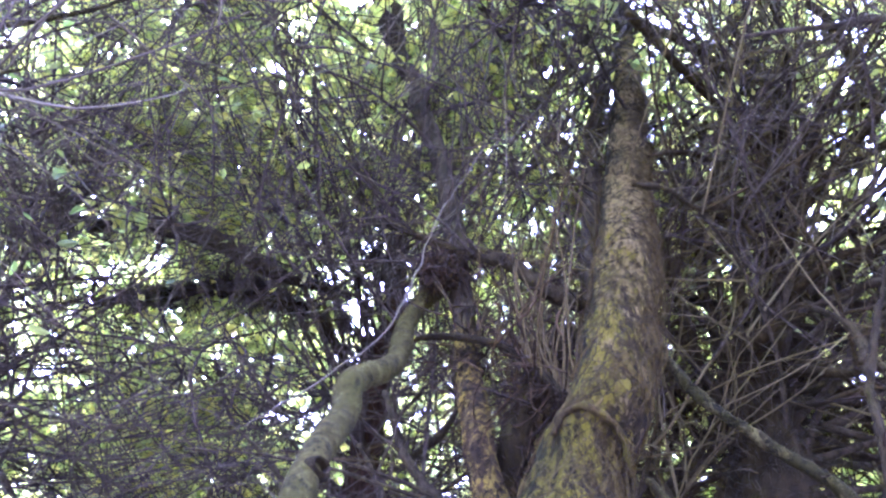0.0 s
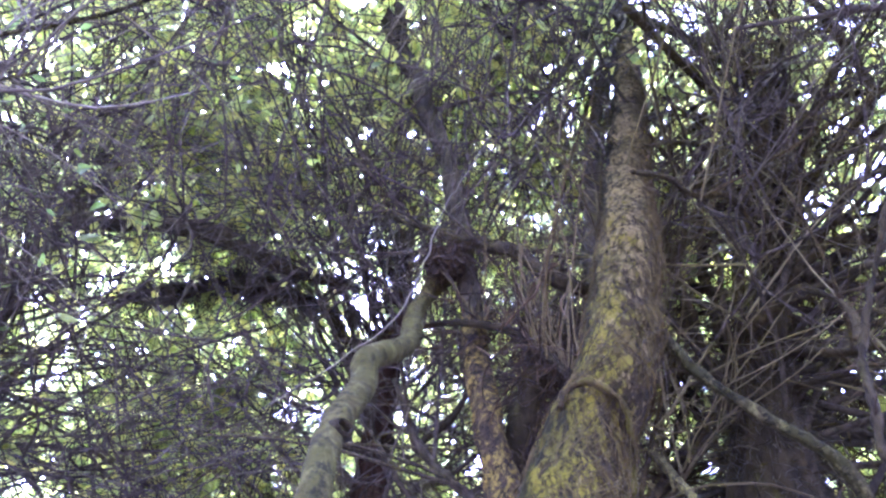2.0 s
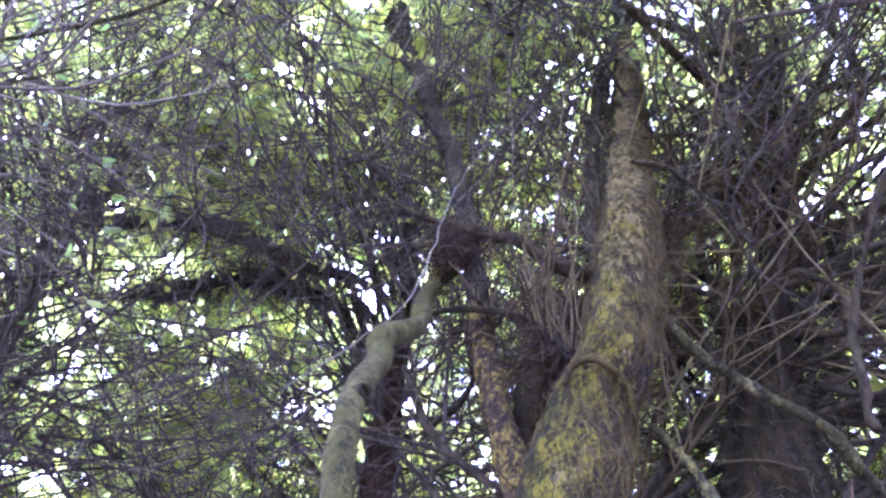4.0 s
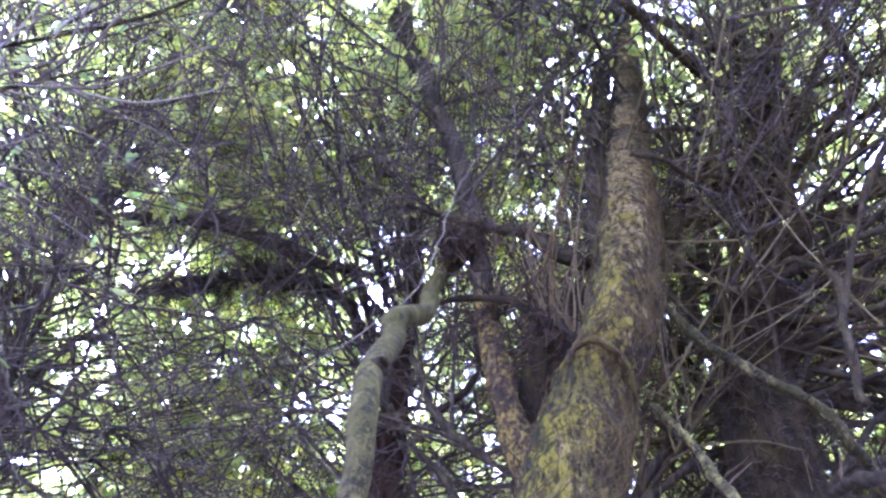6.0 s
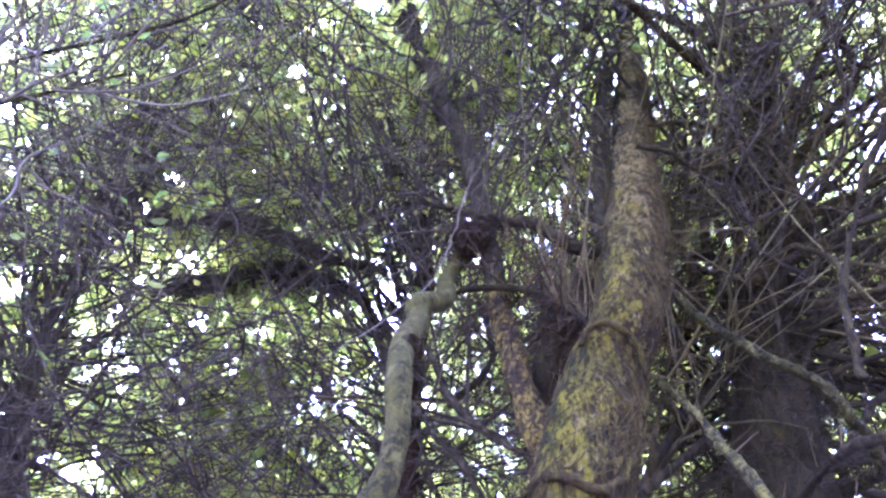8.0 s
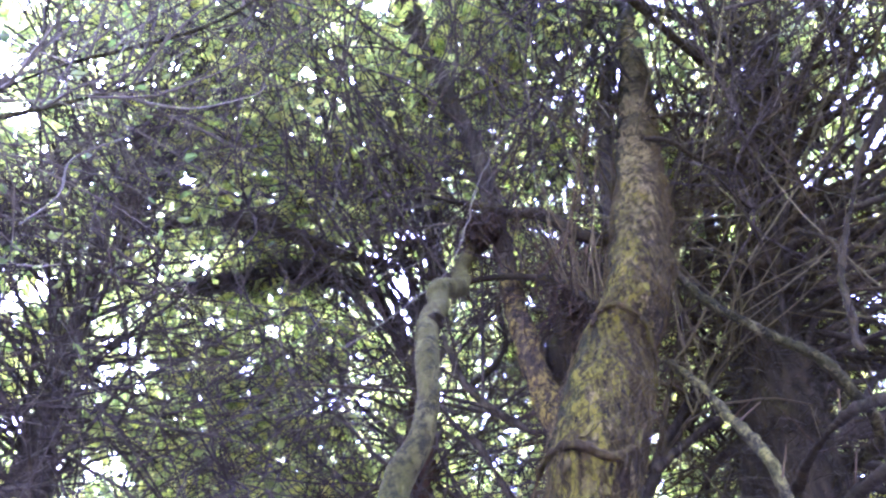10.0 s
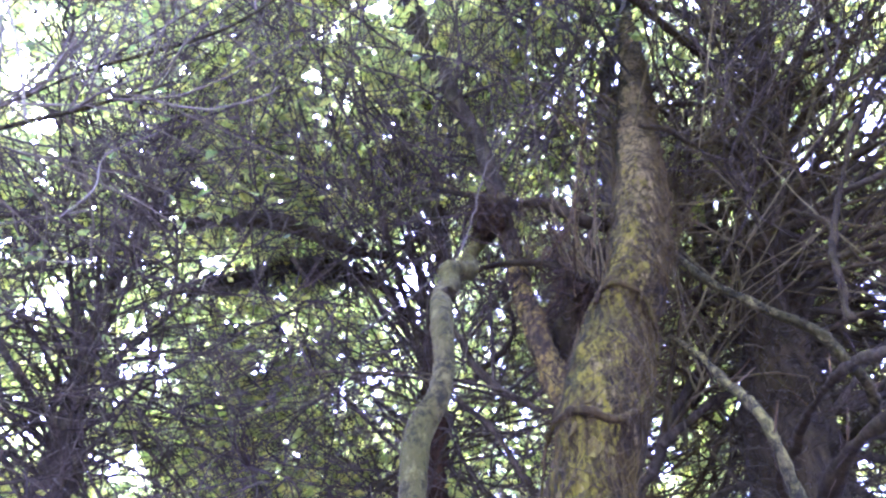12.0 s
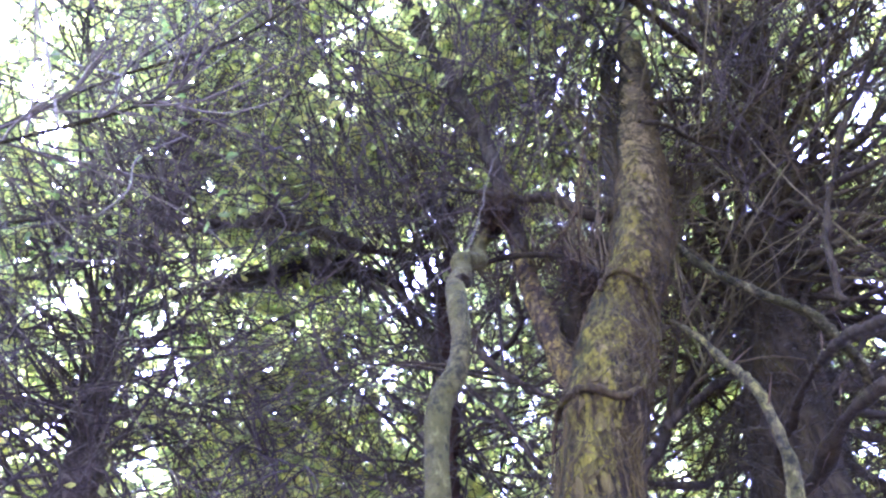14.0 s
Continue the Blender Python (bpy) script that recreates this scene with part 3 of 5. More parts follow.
# the limbs that fan out of the dark trunk beside the tall one
FAN_LIMBS = [
    [(1.06, 1.78, 3.6, 0.03), (1.16, 1.59, 3.61, 0.0112), (1.18, 1.54, 3.51, 0.0108), (1.18, 1.48, 3.42, 0.0115), (1.16, 1.45, 3.33, 0.0111), (1.13, 1.43, 3.23, 0.0078)],
    [(1.06, 1.9, 3.62, 0.0199), (1.19, 1.79, 3.5, 0.0172), (1.26, 1.71, 3.42, 0.0145), (1.28, 1.63, 3.36, 0.0108), (1.34, 1.51, 3.31, 0.0084)],
    [(1.06, 1.96, 3.44, 0.0161), (1.16, 1.82, 3.39, 0.0134), (1.2, 1.72, 3.33, 0.0108), (1.22, 1.62, 3.27, 0.0074), (1.3, 1.5, 3.19, 0.0061)],
    [(1.06, 1.94, 3.45, 0.0231), (1.06, 1.98, 3.9, 0.023), (1.11, 1.99, 4.3, 0.021), (1.17, 1.95, 4.71, 0.0182), (1.28, 1.8, 5.14, 0.0148)],
    [(1.08, 1.9, 3.5, 0.0256), (1.15, 1.89, 3.97, 0.0257), (1.28, 1.82, 4.37, 0.0253), (1.44, 1.63, 4.79, 0.0335), (1.49, 1.51, 5.2, 0.0197)],
    [(1.2, 1.84, 3.8, 0.0222), (1.35, 1.65, 3.88, 0.0149), (1.47, 1.57, 3.89, 0.0124), (1.62, 1.46, 3.88, 0.01)],
    [(1.36, 1.88, 4.2, 0.0219), (1.51, 1.68, 4.36, 0.0211), (1.66, 1.59, 4.45, 0.0188), (1.9, 1.41, 4.53, 0.0149)],
    [(1.48, 1.68, 4.88, 0.0313), (1.4, 1.66, 5.05, 0.0224), (1.35, 1.64, 5.2, 0.0197), (1.21, 1.49, 5.43, 0.0168)],
    [(1.48, 1.68, 4.88, 0.0313), (1.59, 1.65, 4.76, 0.0215), (1.66, 1.49, 4.73, 0.0151), (1.87, 1.33, 4.59, 0.0119)],
    [(1.16, 1.88, 3.66, 0.0141), (1.37, 1.71, 4.01, 0.0142), (1.45, 1.63, 4.42, 0.0127), (1.63, 1.51, 4.77, 0.0091)],
    [(1.0, 2.0, 3.3, 0.0138), (0.94, 1.98, 3.96, 0.014), (1.05, 1.88, 4.41, 0.0126), (1.09, 1.78, 4.86, 0.0091)],
    [(1.05, 1.95, 3.45, 0.0138), (1.08, 1.87, 3.99, 0.014), (1.12, 1.85, 4.41, 0.0126), (1.26, 1.8, 4.79, 0.0091)],
    [(1.02, 1.98, 3.35, 0.0115), (0.86, 1.82, 4.08, 0.0114), (0.98, 1.79, 4.42, 0.011), (1.01, 1.69, 4.82, 0.0089)],
    [(1.55, 1.15, 5.09, 0.0188), (1.62, 1.22, 4.87, 0.0197), (1.67, 1.29, 4.67, 0.0205), (1.67, 1.36, 4.48, 0.017), (1.55, 1.65, 4.4, 0.0139)],
    [(0.71, 1.17, 4.92, 0.0169), (0.85, 1.28, 4.93, 0.0187), (1.03, 1.4, 4.91, 0.0191), (1.19, 1.54, 4.88, 0.0165), (1.32, 1.68, 4.85, 0.0123), (1.47, 1.69, 4.88, 0.0109)],
    [(0.71, 1.38, 4.14, 0.0074), (0.93, 1.53, 4.38, 0.0104), (1.2, 1.67, 4.6, 0.01), (1.47, 1.69, 4.88, 0.0094)],
    [(0.54, 1.18, 3.64, 0.0057), (0.63, 1.26, 3.75, 0.0071), (0.75, 1.35, 3.84, 0.0088), (0.86, 1.44, 3.92, 0.0105), (1.04, 1.52, 3.99, 0.0107), (1.2, 1.7, 4.0, 0.0108), (1.33, 1.9, 4.05, 0.0108)],
    [(0.9, 1.95, 2.4, 0.0280), (0.78, 1.75, 2.38, 0.0223), (0.81, 1.57, 2.39, 0.0205), (0.81, 1.42, 2.38, 0.0183), (0.8, 1.27, 2.35, 0.0161), (0.81, 1.12, 2.31, 0.0135)],
]
KNOT_AT = (-0.159, 0.837, 2.424)


def off_path(P, least):
    """Which lines of nodes (n, k, 3) stay at least that far from the clearing."""
    a, b = CLEARING
    t = np.clip(((P - a) @ (b - a)) / ((b - a) @ (b - a)), 0, 1)
    return np.linalg.norm(P - (a + t[..., None] * (b - a)), axis=-1).min(-1) > least


def in_gap(P, wide=1.0):
    """Which nodes lie in a gap of the crowns: straight shafts from the camera's viewpoints, open to the sky."""
    hit = np.zeros(P.shape[:-1], bool)
    for x, y, z, r, eye in [(x, y, z, 0.55 * r, CENTRE) for x, y, z, r in GAPS + SMALL_GAPS] + [(x, y, z, 0.6 * r, CENTRE) for x, y, z, r in MID_GAPS] + [(x, y, z, 0.38 * r, LOW_CENTRE) for x, y, z, r in LOW_GAPS]:
        way = np.array((x, y, z)) - eye
        far = np.linalg.norm(way)
        way /= far
        rel = P - eye
        along = rel @ way
        off = np.linalg.norm(rel - along[..., None] * way, axis=-1)
        hit |= (off < wide * r * along / far) & (along > 1.5)
    return hit


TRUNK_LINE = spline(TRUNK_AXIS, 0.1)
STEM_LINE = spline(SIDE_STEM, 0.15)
# trunks and limbs whose view from the camera is kept clear of twigs
KEPT_IN_VIEW = [(TRUNK_LINE, 1.2), (STEM_LINE, 1.15), (spline(LEFT_LIMB_UPPER, 0.08), 1.0), (spline(LEFT_LIMB_MOSSY, 0.08), 1.3), (spline(BACK_STEM[:4], 0.1), 0.9)]


def hides_trunk(P):
    """Which lines, for the most part, would hide the trunks and heavy limbs from the camera's middle viewpoint."""
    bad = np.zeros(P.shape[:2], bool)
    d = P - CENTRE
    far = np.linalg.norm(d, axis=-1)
    for line, wide in KEPT_IN_VIEW:
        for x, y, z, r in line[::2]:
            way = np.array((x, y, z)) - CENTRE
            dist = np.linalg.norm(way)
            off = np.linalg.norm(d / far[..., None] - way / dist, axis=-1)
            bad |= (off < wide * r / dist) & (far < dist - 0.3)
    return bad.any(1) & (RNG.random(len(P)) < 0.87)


def grow(start, way, length, radius, nodes, bend, lift=0.0, droop=0.0):
    """Lines of branches: each wanders from its start along its way."""
    n = len(start)
    P = np.empty((n, nodes, 3))
    P[:, 0] = start
    d = unit(way)
    drift = RNG.normal(0, bend, (n, 3))
    for k in range(1, nodes):
        d = unit(d + drift * 0.5 + RNG.normal(0, bend, (n, 3)) * 0.6 + np.array((0, 0, lift - droop * k / nodes)))
        P[:, k] = P[:, k - 1] + d * (length / (nodes - 1))[:, None]
    R = radius[:, None] * np.linspace(1, 0.35, nodes) ** 0.8
    return P, R


def sprout(P, R, count, spread, first=0.1):
    """Starts, directions and parent radii of side shoots on lines P."""
    n, k, _ = P.shape
    who = RNG.integers(0, n, count)
    at = first + (0.99 - first) * RNG.random(count)
    f = at * (k - 1)
    i = np.minimum(f.astype(int), k - 2)
    w = (f - i)[:, None]
    start = P[who, i] * (1 - w) + P[who, i + 1] * w
    tan = unit(P[who, i + 1] - P[who, i])
    side = unit(np.cross(tan, RNG.normal(size=(count, 3))))
    ang = np.radians(RNG.uniform(*spread, count))[:, None]
    return start, tan * np.cos(ang) + side * np.sin(ang), R[who, i]


def resampled(line, k):
    f = np.linspace(0, len(line) - 1, k)
    return np.stack([np.interp(f, np.arange(len(line)), line[:, c]) for c in range(4)], 1)


def leaves_at(at, way, size, fine=False):
    """Folded pointed leaves, each with a raised edge and a curled tip; fine: with a rounder outline."""
    n = len(at)
    d = unit(way)
    side = unit(np.cross(d, RNG.normal(size=(n, 3))))
    up = np.cross(side, d)
    L, W = size[:, None], (size * RNG.uniform(0.42, 0.6, n))[:, None]
    fold = up * W * RNG.uniform(0.05, 0.35, (n, 1))
    curl = up * L * RNG.uniform(-0.2, 0.1, (n, 1))
    mid, tip = at + d * L * RNG.uniform(0.4, 0.55, (n, 1)), at + d * L + curl
    if fine:
        low, high = at * 0.72 + mid * 0.28, mid * 0.5 + tip * 0.5
        V = np.stack([at, low + side * W * 0.32, mid + side * W * 0.5 + fold, high + side * W * 0.36 + fold, tip, high - side * W * 0.36 + fold, mid - side * W * 0.5 + fold, low - side * W * 0.32, mid], 1)
        tri = np.array([[0, 1, 8], [1, 2, 8], [2, 3, 8], [3, 4, 8], [4, 5, 8], [5, 6, 8], [6, 7, 8], [7, 0, 8]])
    else:
        V = np.stack([at, mid + side * W * 0.5 + fold, tip, mid - side * W * 0.5 + fold, mid], 1)
        tri = np.array([[0, 1, 4], [1, 2, 4], [4, 2, 3], [0, 4, 3]])
    b = (np.arange(n) * V.shape[1])[:, None, None]
    return V.reshape(-1, 3), (b + tri[None]).reshape(-1, 3)


def brush(tree, lines, branches, twigs, leaves, least=2.2, leaf_from=3.6, reach_of=(0.5, 1.4), leaf_size=(0.04, 0.075), label_leaf="green backlit leaves", lift=0.03, singles=0, bend=0.15, behind=99, fine=False, low_leaves=0.8, wood=(MAT_BRANCH, MAT_TWIG), leaf=MAT_LEAF):
    """The side branches, fine twigs and leaves of one tree, grown from its limbs: so many branches on each limb, twigs on each branch, leaves on each twig."""
    k = 12
    P = np.stack([resampled(q, k) for q in lines])
    LP, LR = P[..., :3], P[..., 3]
    s, d, pr = sprout(LP, LR, int(branches * len(lines)), (30, 80), 0.38)
    BP, BR = grow(s, d, RNG.uniform(*reach_of, len(s)), np.minimum(pr * 0.8, RNG.uniform(0.003, 0.008, len(s))), 9, bend, lift)
    keep = off_path(BP, least) & ~hides_trunk(BP) & ~(in_gap(BP, 0.85).any(1) & (RNG.random(len(BP)) < 0.93))
    BP, BR = BP[keep], BR[keep]
    order = np.argsort(-BR[:, 0] - 0.004 * (np.linalg.norm(BP[:, 4] - CENTRE, axis=1) < 3.6))
    single, rest = order[:singles], order[singles:]
    for i in single:
        v, f = tubes(BP[i : i + 1], BR[i : i + 1], 5)
        mesh_object("branch", v, f, wood[0], tree)
    if len(rest):
        v, f = tubes(BP[rest], BR[rest], 4)
        mesh_object("brushwood", v, f, wood[1], tree, kind="stuff")
    s, d, pr = sprout(BP, BR, int(twigs * len(BP)), (20, 70), 0.15)
    TP, TR = grow(s, d, RNG.uniform(0.25, 0.75, len(s)), np.minimum(pr * 0.75, RNG.uniform(0.0017, 0.004, len(s))), 5, 0.15, lift)
    keep = off_path(TP, least) & ~hides_trunk(TP) & ~(in_gap(TP).any(1) & (RNG.random(len(TP)) < 0.97))
    TP, TR = TP[keep], TR[keep]
    v, f = tubes(TP, TR, 3)
    mesh_object("twig_growth", v, f, wood[1], tree, kind="stuff")
    if leaves:
        s, d, _ = sprout(TP, TR, int(leaves * len(TP)), (20, 75), 0.35)
        far = np.linalg.norm(s - CENTRE, axis=1)
        keep = (far > leaf_from + RNG.normal(0, 0.35, len(s))) & ~in_gap(s, 1.15) & (s[:, 1] < behind) & ~hides_trunk(s[:, None])
        # few leaves hang low in the shade
        rel = s - CENTRE
        low = np.degrees(np.arctan2(rel[:, 2], np.hypot(rel[:, 0], rel[:, 1])))
        bare = np.abs(rel[:, 0] + 0.06 * rel[:, 1]) < 0.16 * rel[:, 1]
        keep &= (low > 46 + RNG.normal(0, 4, len(s))) | (RNG.random(len(s)) < np.where(bare, 0.75, 1.0) * low_leaves)
        s, d = s[keep], d[keep]
        v, f = leaves_at(s, d + np.array((0, 0, -0.1)), RNG.uniform(*leaf_size, len(s)), fine)
        mesh_object("crown", v, f, leaf, tree, label_leaf, "stuff", smooth=False)


def thicket(tree, lines, singles, leafy=0.7, dense=10.5, fine=True, wood=(MAT_BRANCH, MAT_TWIG)):
    """The bare dead wood inside the crowns: long straight wands with few leaves."""
    brush(tree, lines, dense, 2.6, leafy, 2.3, 3.7, (0.6, 1.9), singles=singles, bend=0.09, fine=fine, wood=wood)


def lay(spots):
    """How the dead wood lies at each spot: its direction across the view from the clearing."""
    out = unit(spots - CENTRE)
    across = unit(np.cross(out, np.array((0, 0, 1.0))))
    upward = np.cross(across, out)
    az, el = np.degrees(np.arctan2(out[:, 0], out[:, 1])), np.degrees(np.arcsin(out[:, 2]))
    n = len(spots)
    pick, any_way = RNG.random(n), RNG.uniform(-90, 90, n)
    phi = np.where(pick < 0.45, RNG.normal(5, 22, n), any_way)
    phi = np.where((np.abs(az - 2) < 12) & (el > 44), np.where(pick < 0.7, RNG.normal(90, 20, n), any_way), phi)
    phi = np.where(az > 17, np.where(pick < 0.45, RNG.normal(68, 20, n), np.where(pick < 0.8, RNG.normal(20, 16, n), any_way)), phi)
    phi = np.where((az < -14) & (el < 50), np.where(pick < 0.5, RNG.normal(28, 14, n), np.where(pick < 0.75, RNG.normal(140, 18, n), any_way)), phi)
    phi = np.radians(phi)[:, None]
    return across * np.cos(phi) + upward * np.sin(phi) + out * RNG.normal(0, 0.25, (n, 1))


def wands(tree, lines, spots, singles, radius=(0.0034, 0.0074), twigs=2.2, wood=(MAT_BRANCH, MAT_TWIG)):
    """Long bare branches: each leaves the nearest limb, passes its spot and runs on, with fine side twigs."""
    if not len(spots):
        return
    nodes = np.vstack([q[2:, :3] for q in lines])
    root = np.stack([nodes[np.linalg.norm(nodes - p, axis=1).argmin()] for p in spots])
    d = lay(spots)
    d *= np.sign((d * (spots - root)).sum(1) + 1e-6)[:, None]
    n, k = len(spots), 11
    end = spots + unit(d) * RNG.uniform(0.35, 1.15, (n, 1))
    mid = spots - unit(d) * np.minimum(0.5, np.linalg.norm(spots - root, axis=1))[:, None] * 0.6
    t = np.linspace(0, 1, k)[None, :, None]
    P = root[:, None] * (1 - t) ** 3 + 3 * mid[:, None] * t * (1 - t) ** 2 + 3 * spots[:, None] * t**2 * (1 - t) + end[:, None] * t**3
    P += np.cumsum(RNG.normal(0, 0.008, (n, k, 3)), 1) * np.minimum(1, 4 * t)
    R = RNG.uniform(*radius, n)[:, None] * np.linspace(1, 0.38, k)
    keep = off_path(P, 2.45) & ~hides_trunk(P) & ~(in_gap(P, 0.9).any(1) & (RNG.random(n) < 0.9))
    P, R = P[keep], R[keep]
    order = np.argsort(np.linalg.norm(P[:, 6] - CENTRE, axis=1))
    for i in order[:singles]:
        v, f = tubes(P[i : i + 1], R[i : i + 1], 5)
        mesh_object("branch", v, f, wood[0], tree)
    rest = order[singles:]
    if len(rest):
        v, f = tubes(P[rest], R[rest], 4)
        mesh_object("brushwood", v, f, wood[1], tree, kind="stuff")
    s, d, pr = sprout(P, R, int(twigs * len(P)), (20, 65), 0.25)
    TP, TR = grow(s, d, RNG.uniform(0.15, 0.6, len(s)), np.minimum(pr * 0.7, RNG.uniform(0.0016, 0.003, len(s))), 5, 0.12)
    keep = off_path(TP, 2.3) & ~hides_trunk(TP) & ~(in_gap(TP).any(1) & (RNG.random(len(TP)) < 0.95))
    v, f = tubes(TP[keep], TR[keep], 3)
    mesh_object("twig_growth", v, f, wood[1], tree, kind="stuff")


def boughs(axis, count, low, high, length, rise, radius=(0.012, 0.028), toward=None):
    """Procedural boughs that leave a trunk line between two heights."""
    line = axis[(axis[:, 2] >= low) & (axis[:, 2] <= high)]
    at = line[RNG.integers(0, len(line), count)]
    az = RNG.uniform(0, 2 * np.pi, count)
    if toward is not None:
        az = np.radians(RNG.uniform(*toward, count))
    el = np.radians(RNG.uniform(*rise, count))
    way = np.stack([np.cos(az) * np.cos(el), np.sin(az) * np.cos(el), np.sin(el)], 1)
    P, R = grow(at[:, :3], way, RNG.uniform(*length, count), np.minimum(RNG.uniform(*radius, count), at[:, 3] * 0.7), 12, 0.09, 0.02)
    keep = off_path(P, 2.3) & ~hides_trunk(P)
    return [np.hstack([p, r[:, None]]) for p, r in zip(P[keep], R[keep])]


# where the crowns reach: spread evenly over the dome above the clearing, each spot served by its nearest tree
TREE_SPOTS = {"tall": (0.95, 1.85), "stem": (-0.05, 1.85), "right": (1.1, 1.95), "left": (-2.2, 2.8), "back": (-0.4, 3.0)}
FAR_TREES = [(-4.2, 3.4, 0.14, 7.5), (-2.2, 5.6, 0.15, 9.0), (0.9, 5.4, 0.15, 9.5), (3.7, 4.4, 0.15, 8.5), (3.6, 1.9, 0.12, 7.0), (-0.7, 7.2, 0.15, 10.0)]
for i, row in enumerate(FAR_TREES):
    TREE_SPOTS[f"far{i}"] = row[:2]


def dome(count, near, far, sides=64, low=17, high=80, turn=0):
    # even steps over the dome, jittered, so that no part of it stays bare
    i = np.arange(count) + 0.5
    az = np.radians(turn - sides + 2 * sides * ((i * 0.6180339887) % 1.0))
    lo, hi = np.sin(np.radians(low)), np.sin(np.radians(high))
    el = np.arcsin(lo + (hi - lo) * i / count)
    r = RNG.uniform(near**2, far**2, count) ** 0.5
    p = np.stack([np.sin(az) * np.cos(el), np.cos(az) * np.cos(el), np.sin(el)], 1) * r[:, None]
    return CENTRE + p + RNG.normal(0, 0.12, (count, 3))


def served(points, names):
    xy = np.array([TREE_SPOTS[n] for n in names])
    who = np.linalg.norm(points[:, None, :2] - xy[None], axis=-1).argmin(1)
    return {n: points[who == k] for k, n in enumerate(names)}


INNER = served(np.vstack([dome(185, 2.9, 4.6), dome(110, 3.2, 5.0, 40, 48, 78), dome(85, 3.2, 5.2, 52, 16, 37), dome(30, 3.2, 4.8, 30, 36, 74, -34), dome(55, 3.0, 4.8, 24, 30, 76, 40)]), ["tall", "right", "left", "back"])
OUTER = served(np.vstack([dome(285, 4.4, 7.5), dome(85, 4.6, 7.5, 45, 45, 80), dome(110, 5.0, 8.0, 56, 14, 36), dome(75, 4.6, 7.0, 32, 34, 76, -38), dome(25, 4.6, 7.0, 25, 52, 80, -14)]), ["tall", "right", "left", "back"] + [f"far{i}" for i in range(len(FAR_TREES))])


WANDS = served(np.vstack([dome(1200, 2.5, 5.2), dome(620, 2.7, 5.0, 26, 24, 48, -24), dome(330, 2.7, 5.0, 28, 40, 76, -34), dome(450, 2.6, 4.8, 20, 24, 72, 33), dome(170, 2.6, 4.6, 14, 44, 76, 2)]), ["tall", "right", "left", "back"])


BARE = served(np.vstack([dome(1400, 4.4, 7.0, 46, 16, 44)]), ["right", "left", "back"] + [f"far{i}" for i in range(len(FAR_TREES))])


def reach(axis, spots, lowest, radius=(0.011, 0.024)):
    """Boughs from a trunk line out to the given spots, curved and tapering."""
    if not len(spots):
        return []
    n, k = len(spots), 12
    mid = np.array([np.interp(spots[:, 2], axis[:, 2], axis[:, c]) for c in (0, 1)]).T
    flat = np.linalg.norm(spots[:, :2] - mid, axis=1)
    z = np.clip(spots[:, 2] - flat * RNG.uniform(0.1, 1.0, n), lowest + RNG.uniform(0, 1.2, n), axis[-2, 2])
    a = np.stack([np.interp(z, axis[:, 2], axis[:, c]) for c in range(3)], 1)
    t = np.linspace(0, 1, k)[None, :, None]
    bow = (RNG.normal(0, 0.12, (n, 3)) + np.array((0, 0, 0.06))) * (0.3 + flat[:, None])
    P = a[:, None] * (1 - t) + spots[:, None] * t + bow[:, None] * np.sin(np.pi * t) + np.cumsum(RNG.normal(0, 0.012, (n, k, 3)), 1) * np.minimum(1, 6 * t)
    R = RNG.uniform(*radius, n)[:, None] * np.linspace(1, 0.3, k)
    R = np.minimum(R, 0.7 * np.interp(z, axis[:, 2], axis[:, 3])[:, None])
    keep = off_path(P, 2.25) & ~hides_trunk(P) & ~(in_gap(P, 0.7).any(1) & (RNG.random(n) < 0.4))
    return [np.hstack([p, r[:, None]]) for p, r in zip(P[keep], R[keep])]


def bough_parts(tree, lines, mat=MAT_BOUGH):
    for q in lines:
        v, f = tubes(q[None, :, :3], q[None, :, 3], 8)
        mesh_object("bough", v, f, mat, tree)


# ---- ground ----
def build_ground():
    # near the trees the sheet is uneven; it runs on to the horizon
    r = np.concatenate([np.linspace(0, 12, 40), np.geomspace(14, 1500, 24)])
    a = np.linspace(0, 2 * np.pi, 73)[:-1]
    pts = [(0.0, 1.0, 0.0)]
    for q in r[1:]:
        for b in a:
            x, y = q * math.cos(b), 1 + q * math.sin(b)
            pts.append((x, y, 0.07 * noise.noise(Vector((x * 0.8, y * 0.8, 0))) * min(1, q / 3) if q < 60 else 0.0))
    m = len(a)
    faces = [(0, 1 + j, 1 + (j + 1) % m) for j in range(m)]
    for i in range(len(r) - 2):
        for j in range(m):
            b0, j2 = 1 + i * m, (j + 1) % m
            faces.append((b0 + j, b0 + m + j, b0 + m + j2, b0 + j2))
    me = bpy.data.meshes.new("ground")
    me.from_pydata(pts, [], faces)
    me.materials.append(ground_material())
    me.update()
    tagged(new("ground", me), "brown leaf litter ground with moss under the trees", "ground", kind="structure")


build_ground()


# ---- fibres, flakes and shoots ----
CROTCH_LINE = wobble(spline(CROTCH_LIMB_B, 0.04), 0.02, 3)


